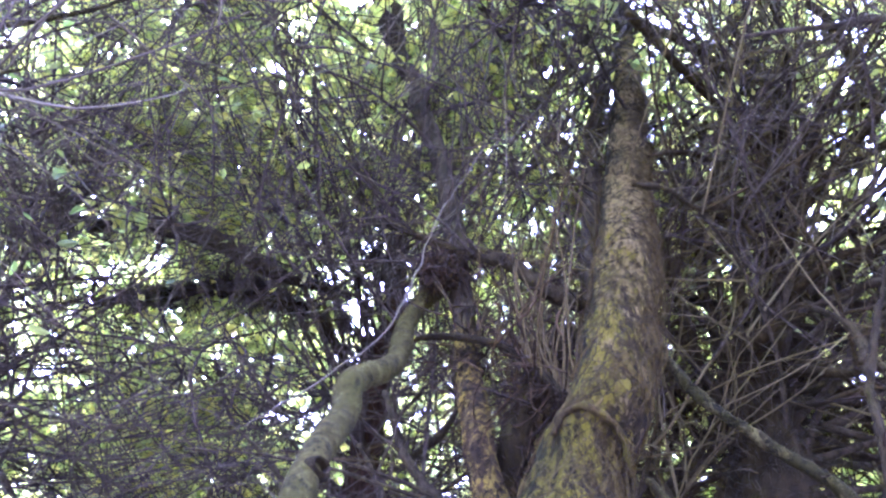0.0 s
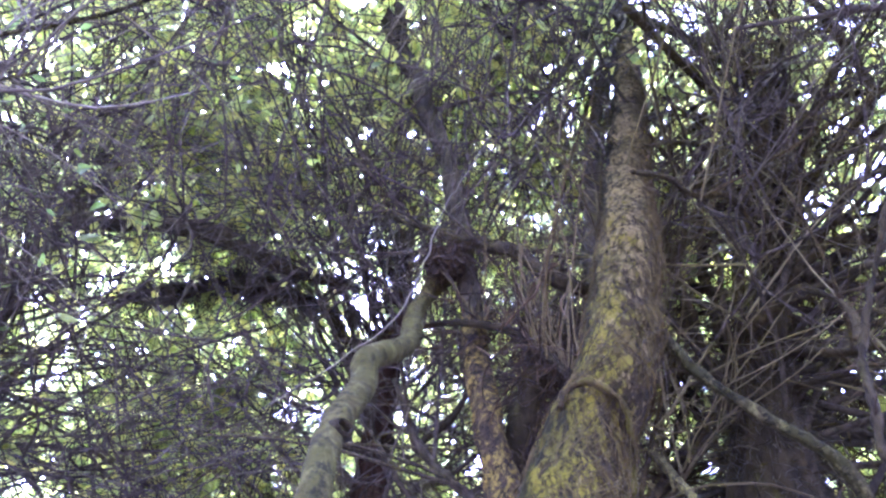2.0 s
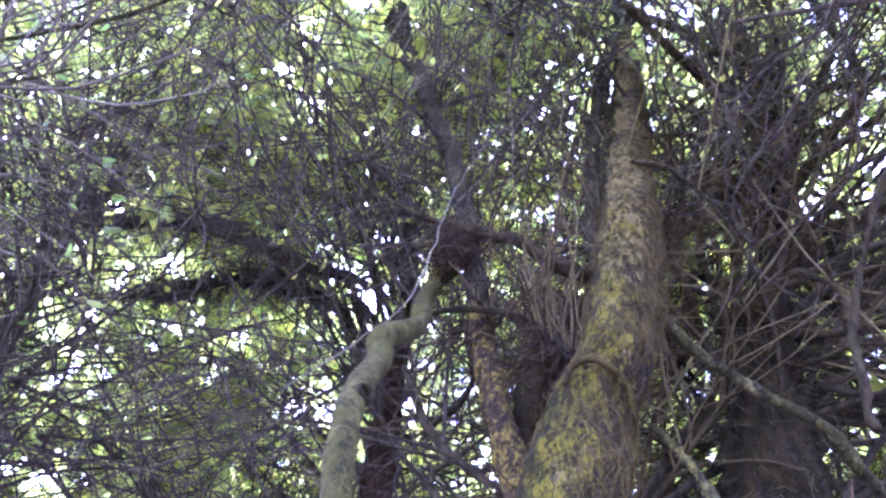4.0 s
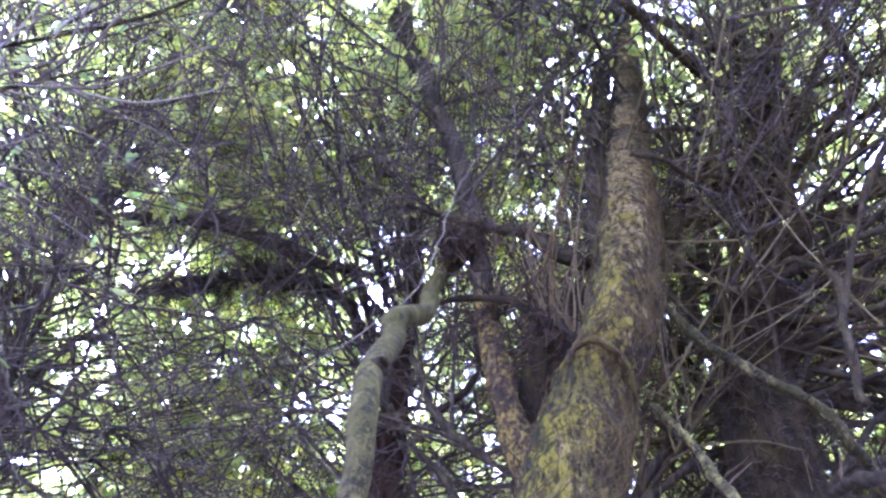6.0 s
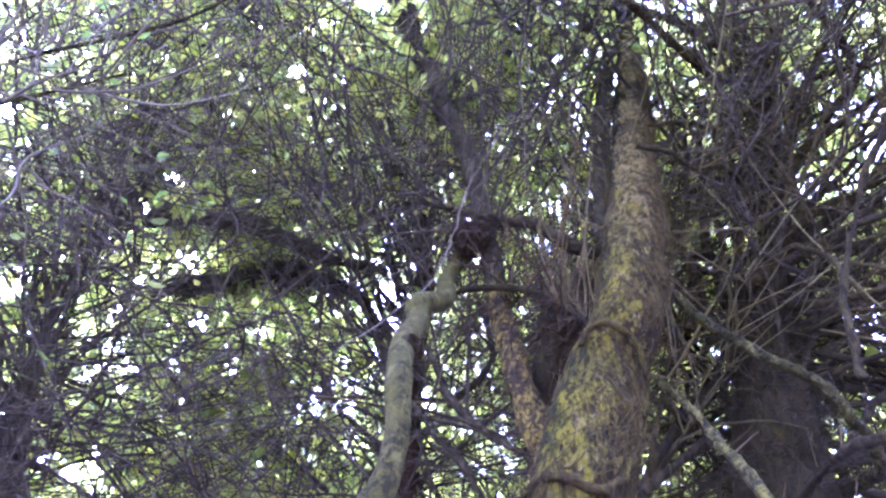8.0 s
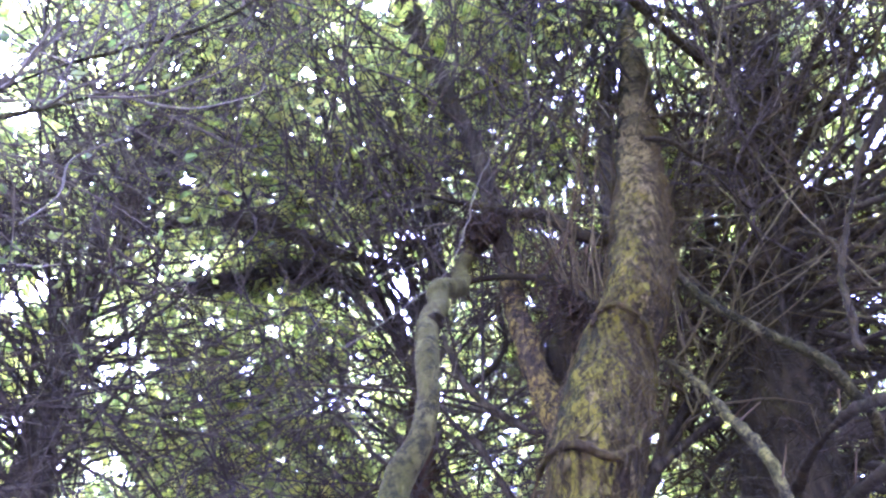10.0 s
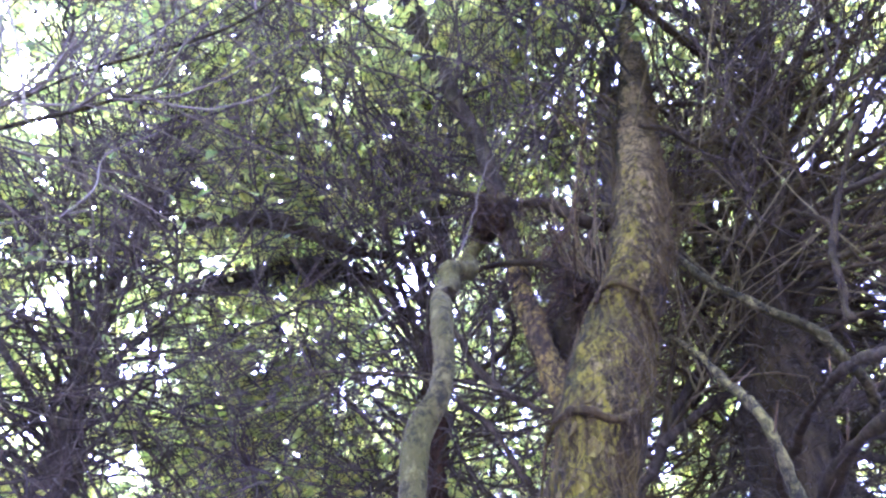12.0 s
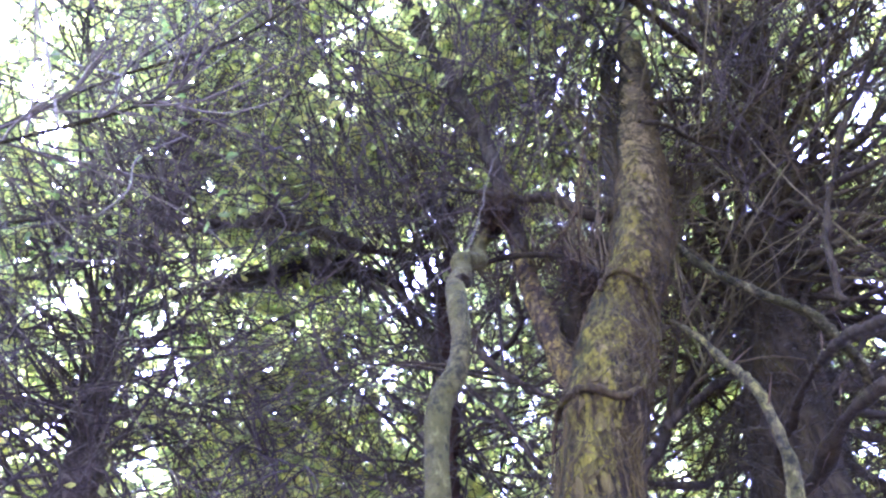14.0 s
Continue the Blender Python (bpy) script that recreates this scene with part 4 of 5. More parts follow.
def skin(axis, z, theta, relief=0.012, grain=22, swell=0.14):
    """Points on a displaced trunk surface at heights z and angles theta (0 is +x, -90 degrees faces the clearing)."""
    c = np.stack([np.interp(z, axis[:, 2], axis[:, i]) for i in range(4)], -1)
    d = np.stack([np.cos(theta), np.sin(theta), 0 * theta], -1)
    p = c[..., :3] + d * c[..., 3:]
    flat, rr = p.reshape(-1, 3), c[..., 3].ravel()
    add = np.array([relief * noise.fractal(Vector((q[0] * grain, q[1] * grain, q[2] * grain * 0.35)), 0.9, 2.1, 4) + swell * noise.noise(Vector(q) * 5.0) * r for q, r in zip(flat, rr)])
    return p + d * add.reshape(p.shape[:-1])[..., None], d


def climbing_fibres(axis, count, low, high, centre, spread, length, tilt, radius, lift):
    """Lines of clinging root fibres that wander over a trunk's skin."""
    k = 12
    z0 = RNG.uniform(low, high, count)
    th0 = np.radians(RNG.normal(centre, spread, count))
    run = RNG.uniform(*length, count)
    ang = RNG.normal(0, tilt, count)
    t = np.linspace(0, 1, k)[None]
    bow = RNG.normal(0, 0.25, (count, 1)) * np.sin(t * np.pi * RNG.uniform(0.7, 2, (count, 1)))
    r = np.interp(z0, axis[:, 2], axis[:, 3])[:, None]
    z = z0[:, None] + run[:, None] * t * np.cos(ang)[:, None]
    th = th0[:, None] + (run[:, None] * t * np.sin(ang)[:, None] + bow * run[:, None]) / r
    p, d = skin(axis, z, th)
    up = lift * RNG.random((count, 1)) + RNG.exponential(lift, (count, 1)) * np.sin(np.pi * t)
    p = p + d * (up + 0.001)[..., None] + RNG.normal(0, 0.0015, p.shape)
    R = RNG.uniform(*radius, count)[:, None] * np.linspace(1, 0.5, k)
    return p, R


def flake(parent, axis, z, theta, size):
    """One loose plate of bark: thin, curved, irregular, with a lifted edge."""
    n = 9
    a = np.linspace(0, 2 * np.pi, n, endpoint=False)
    rad = size * RNG.uniform(0.55, 1.0, n)
    r = float(np.interp(z, axis[:, 2], axis[:, 3]))
    zz, tt = z + rad * np.sin(a) * 1.6, theta + rad * np.cos(a) * 0.8 / r
    p, d = skin(axis, np.r_[zz, z], np.r_[tt, theta])
    raise_by = 0.0008 + 0.005 * np.clip(np.cos(a - RNG.uniform(0, 6.3)), 0, 1)
    top = p + d * np.r_[raise_by, 0.0015][:, None]
    low = p[:n] - d[:n] * 0.002
    verts = np.vstack([top, low])
    faces = [(i, (i + 1) % n, n) for i in range(n)] + [(n + 1 + i, n + 1 + (i + 1) % n, (i + 1) % n) for i in range(n)] + [(n + 1 + i, (i + 1) % n, i) for i in range(n)]
    mesh_object("bark_flake", verts, faces, MAT_FLAKE, parent, smooth=False)


def loose_hair(line, count, length, radius, outward, hang, nodes=6, bend=0.25):
    """Lines of shaggy strands that stand off a limb."""
    at = line[RNG.integers(1, len(line) - 1, count)]
    d = RNG.normal(size=(count, 3))
    d = unit(d)
    start = at[:, :3] + d * at[:, 3:] * 0.92
    return grow(start, d * outward + np.array((0, 0, -hang)) + RNG.normal(0, 0.4, (count, 3)), RNG.uniform(*length, count), RNG.uniform(*radius, count), nodes, bend)


def stubs(tree, line, count):
    """Short broken side twigs along a limb."""
    p, r = loose_hair(line, count, (0.02, 0.12), (0.0012, 0.003), 0.9, 0.1, 5, 0.15)
    v, f = tubes(p, r, 4)
    mesh_object("stub_twig", v, f, MAT_MATTED, tree, "", "stuff")


def lump(name, centre, size, mat, parent, label=""):
    """An uneven matted clump."""
    bm = bmesh.new()
    bmesh.ops.create_icosphere(bm, subdivisions=4, radius=1)
    for v in bm.verts:
        f = 1 + 0.5 * noise.fractal(v.co * 2.3 + Vector(centre), 0.8, 2.1, 4)
        v.co = Vector([c + q * s * f for c, q, s in zip(centre, v.co, size)])
    me = bpy.data.meshes.new(name)
    bm.to_mesh(me)
    bm.free()
    me.materials.append(mat)
    ob = new(name, me)
    ob.parent, ob.matrix_parent_inverse = parent, parent.matrix_world.inverted()
    return tagged(ob, label)


def trunk_details(tree, axis, stem):
    sets = [(1300, 1.8, 5.8, -12, 19, (0.10, 0.45), 0.2, (0.0007, 0.0018), 0.005), (240, 1.9, 4.2, -60, 25, (0.05, 0.3), 0.35, (0.0005, 0.0011), 0.002), (90, 2.3, 4.6, -85, 45, (0.05, 0.2), 1.0, (0.0006, 0.0012), 0.002), (380, 1.9, 3.6, 190, 22, (0.1, 0.4), 0.3, (0.0007, 0.0017), 0.004)]
    made = [climbing_fibres(axis, *row) for row in sets]
    P, R = np.concatenate([m[0] for m in made]), np.concatenate([m[1] for m in made])
    v, f = tubes(P, R, 3)
    mesh_object("root_fibre", v, f, MAT_FIBRE, tree, "brown clinging root fibres", "stuff")
    for pts in (VINE_UPPER, VINE_LOWER):
        q = wobble(spline(pts, 0.008), 0.007, 16)
        q[:, 3] *= 0.72
        bark_part("vine", q, MAT_VINE, tree, "knobbly brown vine clasping the bark", 16, 0.007, 60, 0.5)
        p, r = loose_hair(q, 70, (0.03, 0.14), (0.0006, 0.0013), 0.4, 0.7)
        v, f = tubes(p, r, 3)
        mesh_object("root_fibre", v, f, MAT_FIBRE, tree, "", "stuff")
    for _ in range(95):
        flake(tree, axis, RNG.uniform(1.9, 3.1), radians(RNG.normal(-108, 28)), RNG.uniform(0.008, 0.026))
    # shoots that rise from the crotch between trunk and side stem
    for _ in range(34):
        base = CROTCH_LINE[RNG.integers(0, int(0.55 * len(CROTCH_LINE))), :3] + RNG.normal(0, 0.006, 3)
        way = np.array((RNG.normal(0.02, 0.2), RNG.normal(0.1, 0.22), 1.0))
        p, r = grow(base[None], way[None], np.array([RNG.uniform(0.25, 1.1)]), np.array([RNG.uniform(0.0022, 0.0052)]), 10, 0.11)
        v, f = tubes(p, r, 6)
        mesh_object("shoot", v, f, MAT_SHOOT, tree)
    for line, count in ((stem[(stem[:, 2] > 2.3) & (stem[:, 2] < 4.6)], 220),):
        p, r = loose_hair(line, count // 2, (0.05, 0.28), (0.0014, 0.003), 0.6, -0.5)
        v, f = tubes(p, r, 3)
        mesh_object("matted_fibre", v, f, MAT_MATTED, tree, "dark matted fibres", "stuff")
    # the brown matted tangle in the crotch, its colour darkened in place of shade
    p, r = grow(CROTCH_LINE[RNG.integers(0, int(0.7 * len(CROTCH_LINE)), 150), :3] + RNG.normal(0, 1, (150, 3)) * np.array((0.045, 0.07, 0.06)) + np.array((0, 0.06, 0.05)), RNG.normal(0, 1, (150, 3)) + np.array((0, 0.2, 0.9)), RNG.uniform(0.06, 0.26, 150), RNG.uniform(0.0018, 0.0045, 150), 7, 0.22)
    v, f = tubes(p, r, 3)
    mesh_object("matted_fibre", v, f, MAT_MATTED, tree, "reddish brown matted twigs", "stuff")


# ---- the tall pale trunk with its side stem ----
def build_main_tree():
    tree = thing("tall_tree", 0.08, 1.3, "tall tree with mossy flaking tan bark and climbing roots", "tree")
    axis = spline([(0.08, 1.3, -0.15, 0.19), (0.08, 1.3, 0.15, 0.15), (0.09, 1.28, 0.8, 0.125), (0.10, 1.27, 1.6, 0.115)] + TRUNK_AXIS, 0.02)
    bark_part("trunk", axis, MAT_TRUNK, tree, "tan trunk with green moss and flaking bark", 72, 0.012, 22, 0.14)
    stem = spline([(0.17, 1.36, 1.7, 0.05), (0.20, 1.44, 2.2, 0.058)] + SIDE_STEM, 0.03)
    stem = wobble(stem, 0.012, 4)
    cut = int(np.searchsorted(stem[:, 2], 3.45))
    bark_part("side_stem", stem[: cut + 3], MAT_SIDE, tree, "brown side stem with yellow lichen patches", 32, 0.009, 30, 0.3)
    bark_part("side_stem", stem[cut:], MAT_DARK, tree, "dark bare upper stem", 32, 0.009, 30, 0.3)
    limbs = []
    for name, pts in (("limb", DARK_UPRIGHT), ("limb", CROTCH_LIMB), ("limb", CROTCH_LIMB_B), ("limb", TOP_RIGHT_LIMB)):
        q = wobble(spline(pts, 0.04), 0.02, 3)
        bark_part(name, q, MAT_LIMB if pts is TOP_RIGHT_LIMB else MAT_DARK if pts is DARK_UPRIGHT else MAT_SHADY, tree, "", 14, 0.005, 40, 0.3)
        limbs.append(q)
    # root and crotch limbs: black bark paints the shade of the cavity
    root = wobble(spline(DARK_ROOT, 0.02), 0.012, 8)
    bark_part("matted_root", root, MAT_SHADY, tree, "matted root in the crotch, blackened for shade", 24, 0.012, 30, 0.5)
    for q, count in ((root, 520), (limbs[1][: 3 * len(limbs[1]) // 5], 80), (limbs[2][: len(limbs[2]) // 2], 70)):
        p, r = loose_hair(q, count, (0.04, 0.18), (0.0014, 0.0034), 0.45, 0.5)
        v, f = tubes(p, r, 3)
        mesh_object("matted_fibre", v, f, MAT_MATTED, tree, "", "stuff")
    high = axis[axis[:, 2] > 4.4]
    inner = reach(high, INNER["tall"], 6.9) + boughs(stem, 9, 4.4, 7.0, (0.7, 1.6), (0, 60), (0.008, 0.016))
    outer = reach(high, OUTER["tall"], 6.9)
    bough_parts(tree, inner + outer)
    thicket(tree, limbs + inner + [stem[stem[:, 2] > 3.9]], 60, 2.0, 7)
    brush(tree, outer, 7, 4, 13, 2.6, 3.6, leaf_size=(0.06, 0.11))
    wands(tree, limbs + inner, WANDS["tall"], 230)
    trunk_details(tree, axis, stem)
    return tree, axis, stem


MAIN_TREE, MAIN_AXIS, STEM_AXIS = build_main_tree()


# ---- the other trees ----
def build_right_tree():
    tree = thing("dark_tree", 0.88, 2.0, "dark shaggy tree with many dead side branches", "tree")
    axis = spline([(0.88, 2.0, -0.1, 0.24), (0.88, 2.0, 0.3, 0.2), (0.9, 2.0, 1.6, 0.175)] + RIGHT_TRUNK, 0.04)
    # trunk and nearest limbs wear the blackened bark in place of shade
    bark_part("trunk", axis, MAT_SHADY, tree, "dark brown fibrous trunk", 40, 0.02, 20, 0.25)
    limbs = []
    for pts in (DIAGONAL_LIMB, CROSS_LIMB, TOP_RIGHT_LIMB_B, LOWER_DARK_B, HANGING_LIMB):
        q = wobble(spline(pts, 0.015), 0.014, 6)
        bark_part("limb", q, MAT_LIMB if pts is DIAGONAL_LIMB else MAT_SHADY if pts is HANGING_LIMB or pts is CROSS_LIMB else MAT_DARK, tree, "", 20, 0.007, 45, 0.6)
        stubs(tree, q, 16)
        limbs.append(q)
    for pts in FAN_LIMBS:
        q = wobble(spline(pts, 0.03), 0.03, 5)
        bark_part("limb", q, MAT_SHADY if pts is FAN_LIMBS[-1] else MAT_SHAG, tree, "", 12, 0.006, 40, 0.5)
        stubs(tree, q, 14)
        limbs.append(q)
    p, r = loose_hair(axis[(axis[:, 2] > 2.2) & (axis[:, 2] < 3.7)], 2800, (0.05, 0.22), (0.001, 0.0028), 0.55, 0.25, 5, 0.3)
    v, f = tubes(p, r, 3)
    mesh_object("shaggy_fibre", v, f, MAT_SHAGGY, tree, "shaggy dead fibres", "stuff")
    inner = reach(axis, INNER["right"], 2.6) + boughs(axis, 12, 2.9, 4.6, (0.7, 1.8), (20, 75), (0.008, 0.018))
    outer = reach(axis, OUTER["right"], 3.0)
    bough_parts(tree, inner + outer, MAT_DARK)
    mossy = (MAT_MOSSY_BRANCH, MAT_MOSSY_TWIG)
    thicket(tree, limbs + inner, 60, 0.7, 7, wood=mossy)
    wands(tree, limbs + inner, WANDS["right"], 230, wood=mossy)
    wands(tree, outer, BARE["right"], 0, (0.004, 0.009), 3.5, mossy)
    brush(tree, outer, 7, 4, 13, 2.6, 3.6, leaf_size=(0.06, 0.11))


def build_left_tree():
    tree = thing("dark_tree", -2.1, 3.1, "dark bushy tree with dense upright twigs", "tree")
    axis = spline([(-2.1, 3.1, -0.1, 0.2), (-2.1, 3.08, 0.4, 0.165), (-2.11, 3.0, 2.0, 0.16)] + LEFT_TRUNK, 0.05)
    # a dark trunk given the lighter bark in place of haze
    bark_part("trunk", axis, MAT_BOUGH, tree, "dull grey brown trunk", 32, 0.016, 22, 0.25)
    inner = reach(axis, INNER["left"], 2.7, (0.007, 0.014)) + boughs(axis, 8, 2.9, 4.0, (0.6, 1.5), (0, 60), (0.006, 0.013))
    outer = reach(axis, OUTER["left"], 3.0, (0.007, 0.015))
    bough_parts(tree, inner + outer)
    thicket(tree, inner, 60, 4.0, 4.5, False)
    wands(tree, inner, WANDS["left"], 230)
    wands(tree, outer, BARE["left"], 0, (0.004, 0.009), 3.5)
    brush(tree, outer, 7, 4, 18, 2.6, 3.4, leaf_size=(0.06, 0.11))


def build_back_tree():
    tree = thing("dark_tree", -0.42, 3.55, "slender dark tree with mossy black limbs", "tree")
    axis = spline([(-0.42, 3.55, -0.1, 0.14), (-0.42, 3.53, 0.4, 0.11), (-0.4, 3.4, 2.0, 0.1)] + BACK_STEM, 0.05)
    bark_part("trunk", axis, MAT_RED, tree, "reddish dark trunk", 28, 0.012, 25, 0.25)
    limbs = []
    for pts in (LEFT_LIMB_UPPER, LEFT_LIMB_MOSSY, CENTRE_DARK, CENTRE_DARK_B, CENTRE_DARK_C):
        q = wobble(spline(pts, 0.03), 0.02, 4)
        bark_part("limb", q, MAT_DARK, tree, "", 16, 0.009, 35, 0.4)
        limbs.append(q)
    mossy = limbs[1][6:-10]
    p, r = loose_hair(mossy, 1500, (0.04, 0.16), (0.0015, 0.004), 0.8, 0.35)
    v, f = tubes(p, r, 3)
    mesh_object("moss", v, f, MAT_MOSS, tree, "black hanging moss", "stuff")
    p, r = loose_hair(limbs[0][6:], 500, (0.04, 0.12), (0.0015, 0.003), 0.8, 0.2)
    v, f = tubes(p, r, 3)
    mesh_object("moss", v, f, MAT_MOSS, tree, "black moss", "stuff")
    base = spline(CENTRE_DARK, 0.05)[:, :3]
    for _ in range(14):
        way = np.array((RNG.normal(-0.2, 0.8), RNG.normal(0.1, 0.3), RNG.normal(0.5, 0.5)))
        p, r = grow(base[RNG.integers(0, len(base))][None], way[None], np.array([RNG.uniform(0.35, 0.9)]), np.array([RNG.uniform(0.005, 0.011)]), 8, 0.08)
        if off_path(p, 2.0).all() and not hides_trunk(p).any():
            v, f = tubes(p, r, 8)
            mesh_object("bough", v, f, MAT_DARK, tree)
    # a thin leafy shoot that hangs beside the trunk
    shoot = wobble(spline([(-0.24, 3.16, 4.12, 0.005), (-0.17, 3.3, 4.0, 0.004), (-0.14, 3.35, 3.75, 0.003), (-0.12, 3.36, 3.45, 0.002)], 0.03), 0.008, 9)
    v, f = tubes(shoot[None, :, :3], shoot[None, :, 3], 6)
    sprig = mesh_object("leafy_shoot", v, f, MAT_SHOOT, tree, "thin hanging shoot with fresh leaves")
    for i in np.linspace(4, len(shoot) - 1, 9).astype(int):
        v, f = leaves_at(shoot[i : i + 1, :3], np.array([(RNG.normal(0, 0.7), -0.5, -0.5)]), np.array([RNG.uniform(0.045, 0.07)]), True)
        mesh_object("leaf", v, f, MAT_LEAF, sprig, smooth=False)
    inner, outer = reach(axis, INNER["back"], 2.9, (0.007, 0.015)), reach(axis, OUTER["back"], 3.2, (0.008, 0.016))
    bough_parts(tree, inner + outer)
    thicket(tree, limbs + inner, 60, 3.0, 5.0, False)
    wands(tree, limbs + inner, WANDS["back"], 230)
    wands(tree, outer, BARE["back"], 0, (0.004, 0.009), 3.5)
    brush(tree, outer, 7, 4, 13, 2.6, 3.6, leaf_size=(0.06, 0.11))


build_right_tree()
build_left_tree()
build_back_tree()

# unseen trees added behind and beside the camera to block front light
SHADE_TREES_BEHIND = [(-3.6, -1.6, 0.15, 7.5), (-1.9, -3.6, 0.16, 8.0), (0.7, -3.2, 0.15, 8.5), (3.0, -2.0, 0.14, 8.0), (3.4, 0.0, 0.12, 7.5), (-3.9, 0.2, 0.1, 7.0), (2.7, 0.5, 0.12, 7.5), (1.9, -1.2, 0.12, 8.0)]


def build_far_tree(n, x, y, r, tall):
    tree = thing("slim_tree", x, y, "slim leafy tree with thin dark trunk", "tree", "slim trees of the wood")
    lean = RNG.normal(0, 0.25, 2)
    axis = spline([(x, y, -0.1, r * 1.3), (x, y, 0.5, r), (x + 0.3 * lean[0], y + 0.3 * lean[1], 0.5 * tall, 0.7 * r), (x + lean[0], y + lean[1], tall, 0.15 * r)], 0.12)
    bark_part("trunk", axis, MAT_DARK, tree, "", 16, 0.012, 20, 0.2)
    extra = reach(axis, OUTER[f"far{n}"], 2.2, (0.01, 0.022)) + boughs(axis, 8, 2.4, tall, (1.0, 2.2), (-5, 55), (0.01, 0.026))
    bough_parts(tree, extra)
    wands(tree, extra, BARE[f"far{n}"], 0, (0.004, 0.009), 3.5)
    brush(tree, extra, 7, 4, 14, 3.2, 3.5, (0.5, 1.3), (0.09, 0.155))


for n, row in enumerate(FAR_TREES):
    build_far_tree(n, *row)


# one unseen light-blocking tree
def build_shade_tree_behind(x, y, r, tall):
    tree = thing("slim_tree", x, y, "slim leafy tree with thin dark trunk", "tree", "slim trees of the wood")
    axis = spline([(x, y, -0.1, r * 1.3), (x, y, 0.5, r), (x * 0.97, y * 0.97, 0.5 * tall, 0.7 * r), (x * 0.85, y * 0.85, tall, 0.15 * r)], 0.12)
    bark_part("trunk", axis, MAT_DARK, tree, "", 16, 0.012, 20, 0.2)
    extra = boughs(axis, 30, 2.6, tall, (1.2, 2.8), (-5, 45), (0.01, 0.026))
    bough_parts(tree, extra)
    brush(tree, extra, 5, 2, 10, 2.4, 2.4, (0.6, 1.5), (0.13, 0.2), behind=0.5)


# outer ring of trees, added to keep low sky light off the leaves
SHADE_TREES_BEYOND = [(-9.5, 4.0, 0.2, 10.0), (-6.5, 8.5, 0.2, 11.0), (-2.5, 10.8, 0.2, 11.5), (1.8, 10.6, 0.2, 11.5), (6.0, 8.6, 0.2, 11.0), (8.8, 4.2, 0.2, 10.5)]


def build_shade_tree_beyond(x, y, r, tall):
    tree = thing("slim_tree", x, y, "slim leafy tree with thin dark trunk", "tree", "slim trees of the wood")
    axis = spline([(x, y, -0.1, r * 1.3), (x, y, 0.5, r), (x, y, 0.5 * tall, 0.7 * r), (x * 0.97, y * 0.97, tall, 0.15 * r)], 0.2)
    bark_part("trunk", axis, MAT_DARK, tree, "", 16, 0.012, 20, 0.2)
    extra = boughs(axis, 34, 1.5, tall, (1.6, 3.4), (-5, 45), (0.012, 0.03))
    bough_parts(tree, extra)
    brush(tree, extra, 6, 2, 16, 3.0, 3.0, (0.8, 1.8), (0.22, 0.36))


for row in SHADE_TREES_BEYOND:
    build_shade_tree_beyond(*row)
for row in SHADE_TREES_BEHIND:
    build_shade_tree_behind(*row)


# ---- stems near the clearing ----
def build_grey_stem():
    tree = thing("grey_sapling", -0.2, 0.8, "crooked smooth grey sapling with green algae", "sapling")
    axis = spline([(-0.2, 0.8, -0.1, 0.04), (-0.2, 0.8, 0.2, 0.033), (-0.22, 0.74, 1.0, 0.027), (-0.2, 0.7, 1.5, 0.023)] + GREY_STEM, 0.01)
    bark_part("stem", axis, MAT_GREY, tree, "smooth grey green bark", 40, 0.0028, 34, 0.18)
    nest = lump("clump", (-0.012, 1.64, 3.73), (0.065, 0.06, 0.065), MAT_MATTED, tree, "brown matted clump")
    p, r = grow(np.array((-0.012, 1.64, 3.73)) + RNG.normal(0, 0.04, (380, 3)), RNG.normal(0, 1, (380, 3)), RNG.uniform(0.03, 0.1, 380), RNG.uniform(0.001, 0.0028, 380), 6, 0.3)
    v, f = tubes(p, r, 3)
    mesh_object("clump_fibre", v, f, MAT_MATTED, tree, "", "stuff")
    # the healed knot: a raised collar round a hole, blackened for the hole's shade
    at, way = Vector(KNOT_AT), Vector((0.62, -0.75, 0.1)).normalized()
    bm = bmesh.new()
    turn = way.to_track_quat("Z", "Y").to_matrix()
    rings = [(0.018, 0.017), (0.0145, 0.0275), (0.0115, 0.031), (0.0092, 0.0285), (0.0082, 0.008)]
    loops = []
    for rad, up in rings:
        loops.append([bm.verts.new(at + turn @ Vector((rad * math.cos(b) * 1.15, rad * math.sin(b), up))) for b in np.linspace(0, 2 * math.pi, 19)[:-1]])
    for one, two in zip(loops, loops[1:]):
        for j in range(18):
            bm.faces.new((one[j], one[(j + 1) % 18], two[(j + 1) % 18], two[j]))
    bm.faces.new(loops[-1])
    me = bpy.data.meshes.new("knot")
    bm.to_mesh(me)
    bm.free()
    me.materials.append(MAT_SHADY)
    ob = new("knot", me)
    ob.parent, ob.matrix_parent_inverse = tree, tree.matrix_world.inverted()
    tagged(ob, "dark knot hole")


def build_leaning_stem():
    tree = thing("leaning_stem", 0.46, 0.98, "thin mottled stem leaning against the tall trunk", "sapling")
    axis = wobble(spline([(0.46, 0.98, -0.1, 0.026), (0.46, 0.98, 0.3, 0.023), (0.44, 1.03, 1.3, 0.02)] + LEANING_STEM, 0.02), 0.006, 6)
    bark_part("stem", axis, MAT_LICHEN, tree, "crusted with pale yellow lichen", 24, 0.006, 50, 0.5)
    stubs(tree, axis[axis[:, 2] > 1.5], 22)


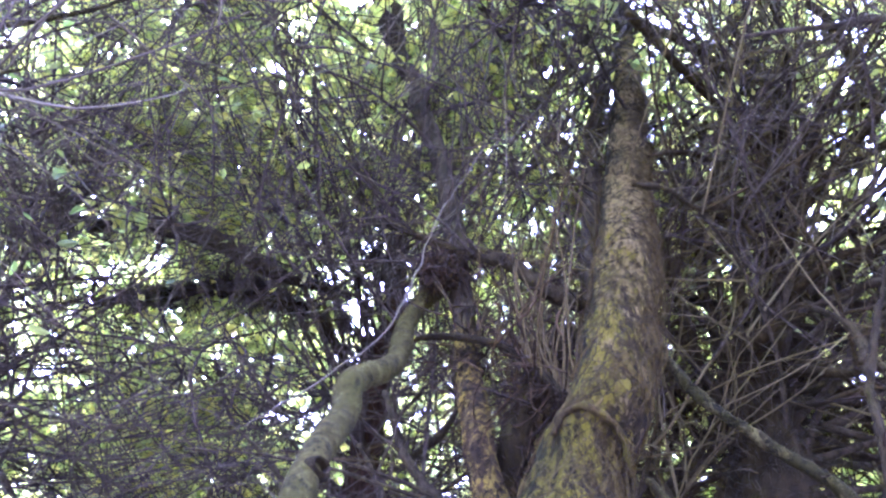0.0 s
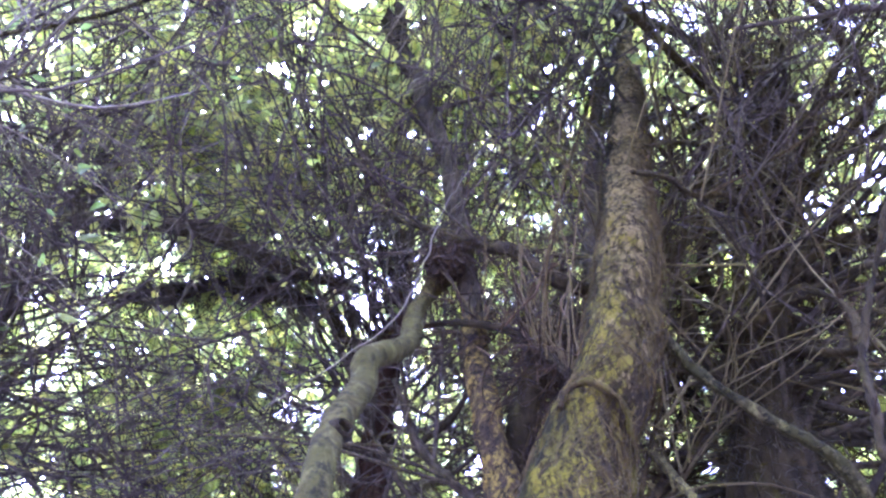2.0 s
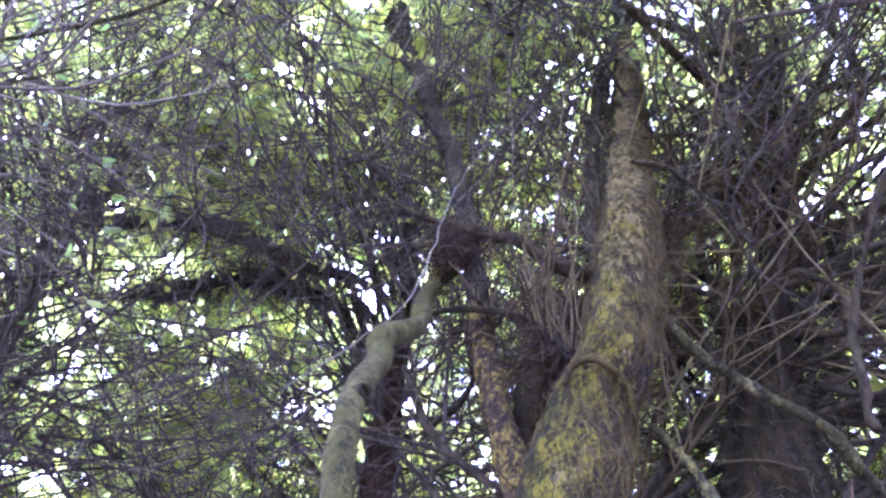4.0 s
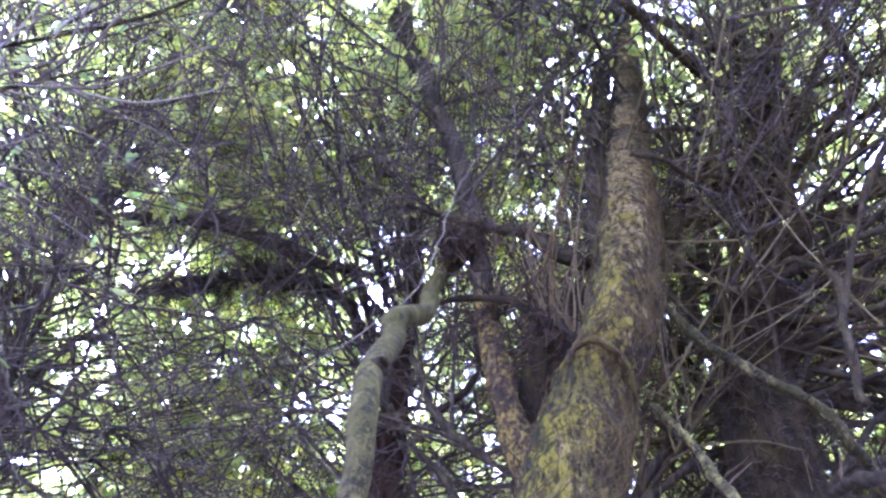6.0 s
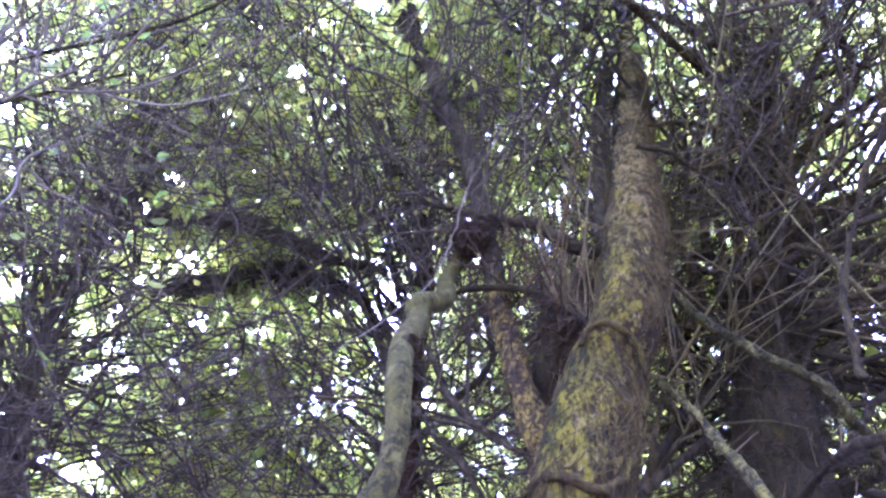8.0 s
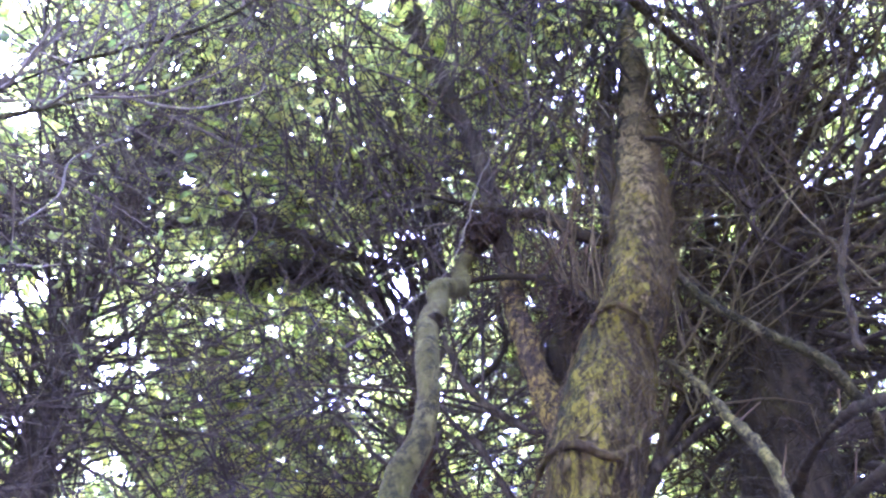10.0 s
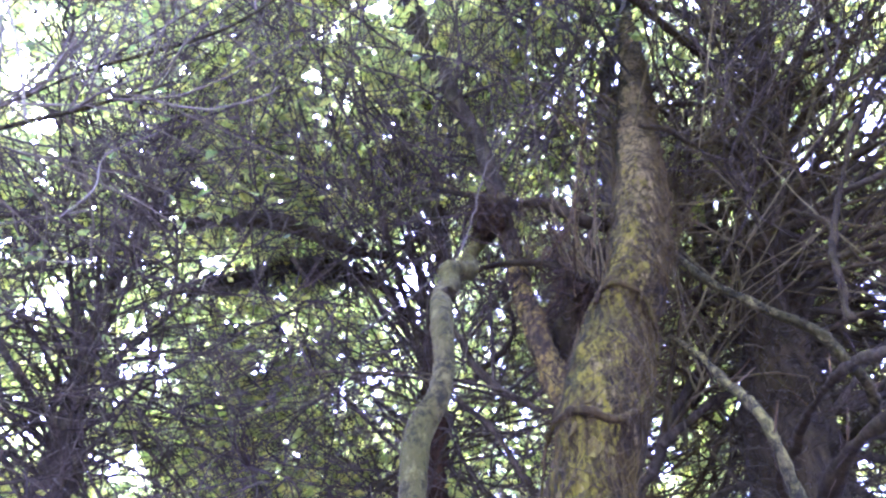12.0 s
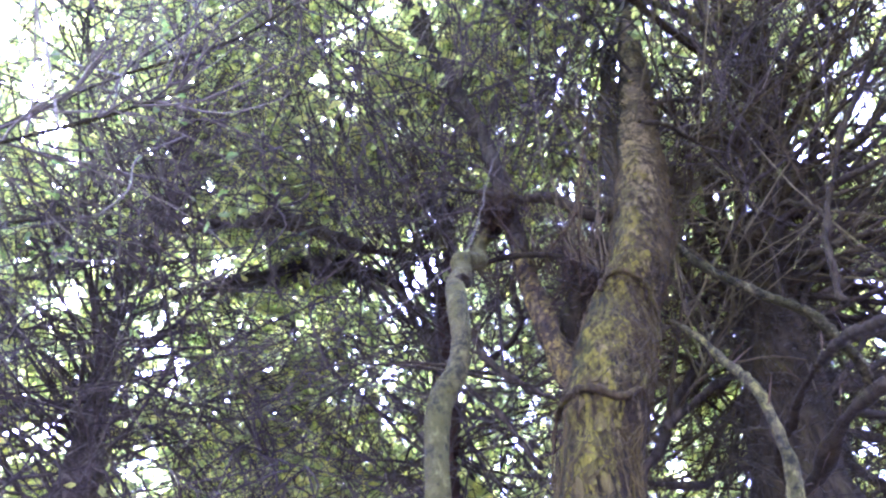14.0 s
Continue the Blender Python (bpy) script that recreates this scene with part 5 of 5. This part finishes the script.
def build_dark_shrub():
    tree = thing("dark_shrub", 0.42, 2.25, "dark forked shrub with bare crooked limbs", "shrub")
    axis = wobble(spline([(0.42, 2.25, -0.1, 0.06), (0.42, 2.25, 0.3, 0.05), (0.42, 2.22, 1.6, 0.042)] + LOWER_DARK, 0.03), 0.015, 5)
    bark_part("stem", axis, MAT_DARK, tree, "", 20, 0.006, 35, 0.3)
    q = wobble(spline(LOWER_DARK_C, 0.03), 0.015, 5)
    bark_part("limb", q, MAT_DARK, tree, "", 14, 0.005, 40, 0.3)
    extra = boughs(axis, 16, 2.3, 3.8, (0.5, 1.4), (0, 60), (0.008, 0.018))
    bough_parts(tree, extra, MAT_SHAG)
    brush(tree, [q] + extra, 9, 6, 0, 2.0, 4.0, (0.4, 1.0), wood=(MAT_MOSSY_BRANCH, MAT_MOSSY_TWIG))


build_grey_stem()
build_leaning_stem()
build_dark_shrub()


# ---- limbs that reach in from a shrub beside the clearing ----
def build_near_shrub():
    tree = thing("leafy_shrub", -2.1, 0.9, "leafy shrub with long grey dead branches", "shrub")
    axis = wobble(spline([(-2.1, 0.9, -0.1, 0.05), (-2.1, 0.9, 0.3, 0.04), (-2.0, 0.85, 1.6, 0.032), (-1.85, 0.75, 2.5, 0.024), (-1.7, 0.72, 2.85, 0.019)] + NEAR_LIMB_LEFT, 0.03), 0.012, 4)
    bark_part("stem", axis, MAT_LIMB, tree, "", 16, 0.003, 40, 0.25)
    second = wobble(spline([(-1.95, 0.83, 2.0, 0.02), (-1.75, 0.8, 2.9, 0.014)] + NEAR_LIMB_LEFT_B, 0.03), 0.012, 5)
    bark_part("limb", second, MAT_LIMB, tree, "", 12, 0.002, 40, 0.2)
    third = wobble(spline([(-2.05, 0.88, 1.4, 0.03), (-2.2, 1.1, 2.6, 0.022), (-2.3, 1.5, 3.6, 0.016), (-2.1, 1.9, 4.4, 0.009)], 0.04), 0.02, 4)
    bark_part("limb", third, MAT_LIMB, tree, "", 12, 0.002, 40, 0.2)
    v, f = tubes(resampled(spline(PALE_TWIG_B, 0.02), 14)[None, :, :3], resampled(spline(PALE_TWIG_B, 0.02), 14)[None, :, 3], 8)
    mesh_object("dead_twig", v, f, MAT_PALE, tree, "bleached dead twig")
    brush(tree, [axis[axis[:, 2] > 2.6], second, third], 30, 6, 1.8, 1.75, 2.7, (0.3, 0.8), (0.034, 0.06), "dark green leaves with shade in their colour", 0.05, fine=True, leaf=MAT_LEAF_SHADED)


def build_pale_branch():
    tree = thing("fallen_branch", -0.46, 1.47, "bleached dead branch caught across the sapling", "branch")
    q = resampled(wobble(wobble(spline(PALE_TWIG, 0.015), 0.012, 5), 0.008, 16), 70)
    v, f = tubes(q[None, :, :3], q[None, :, 3], 8)
    mesh_object("branch", v, f, MAT_PALE, tree)


build_near_shrub()
build_pale_branch()
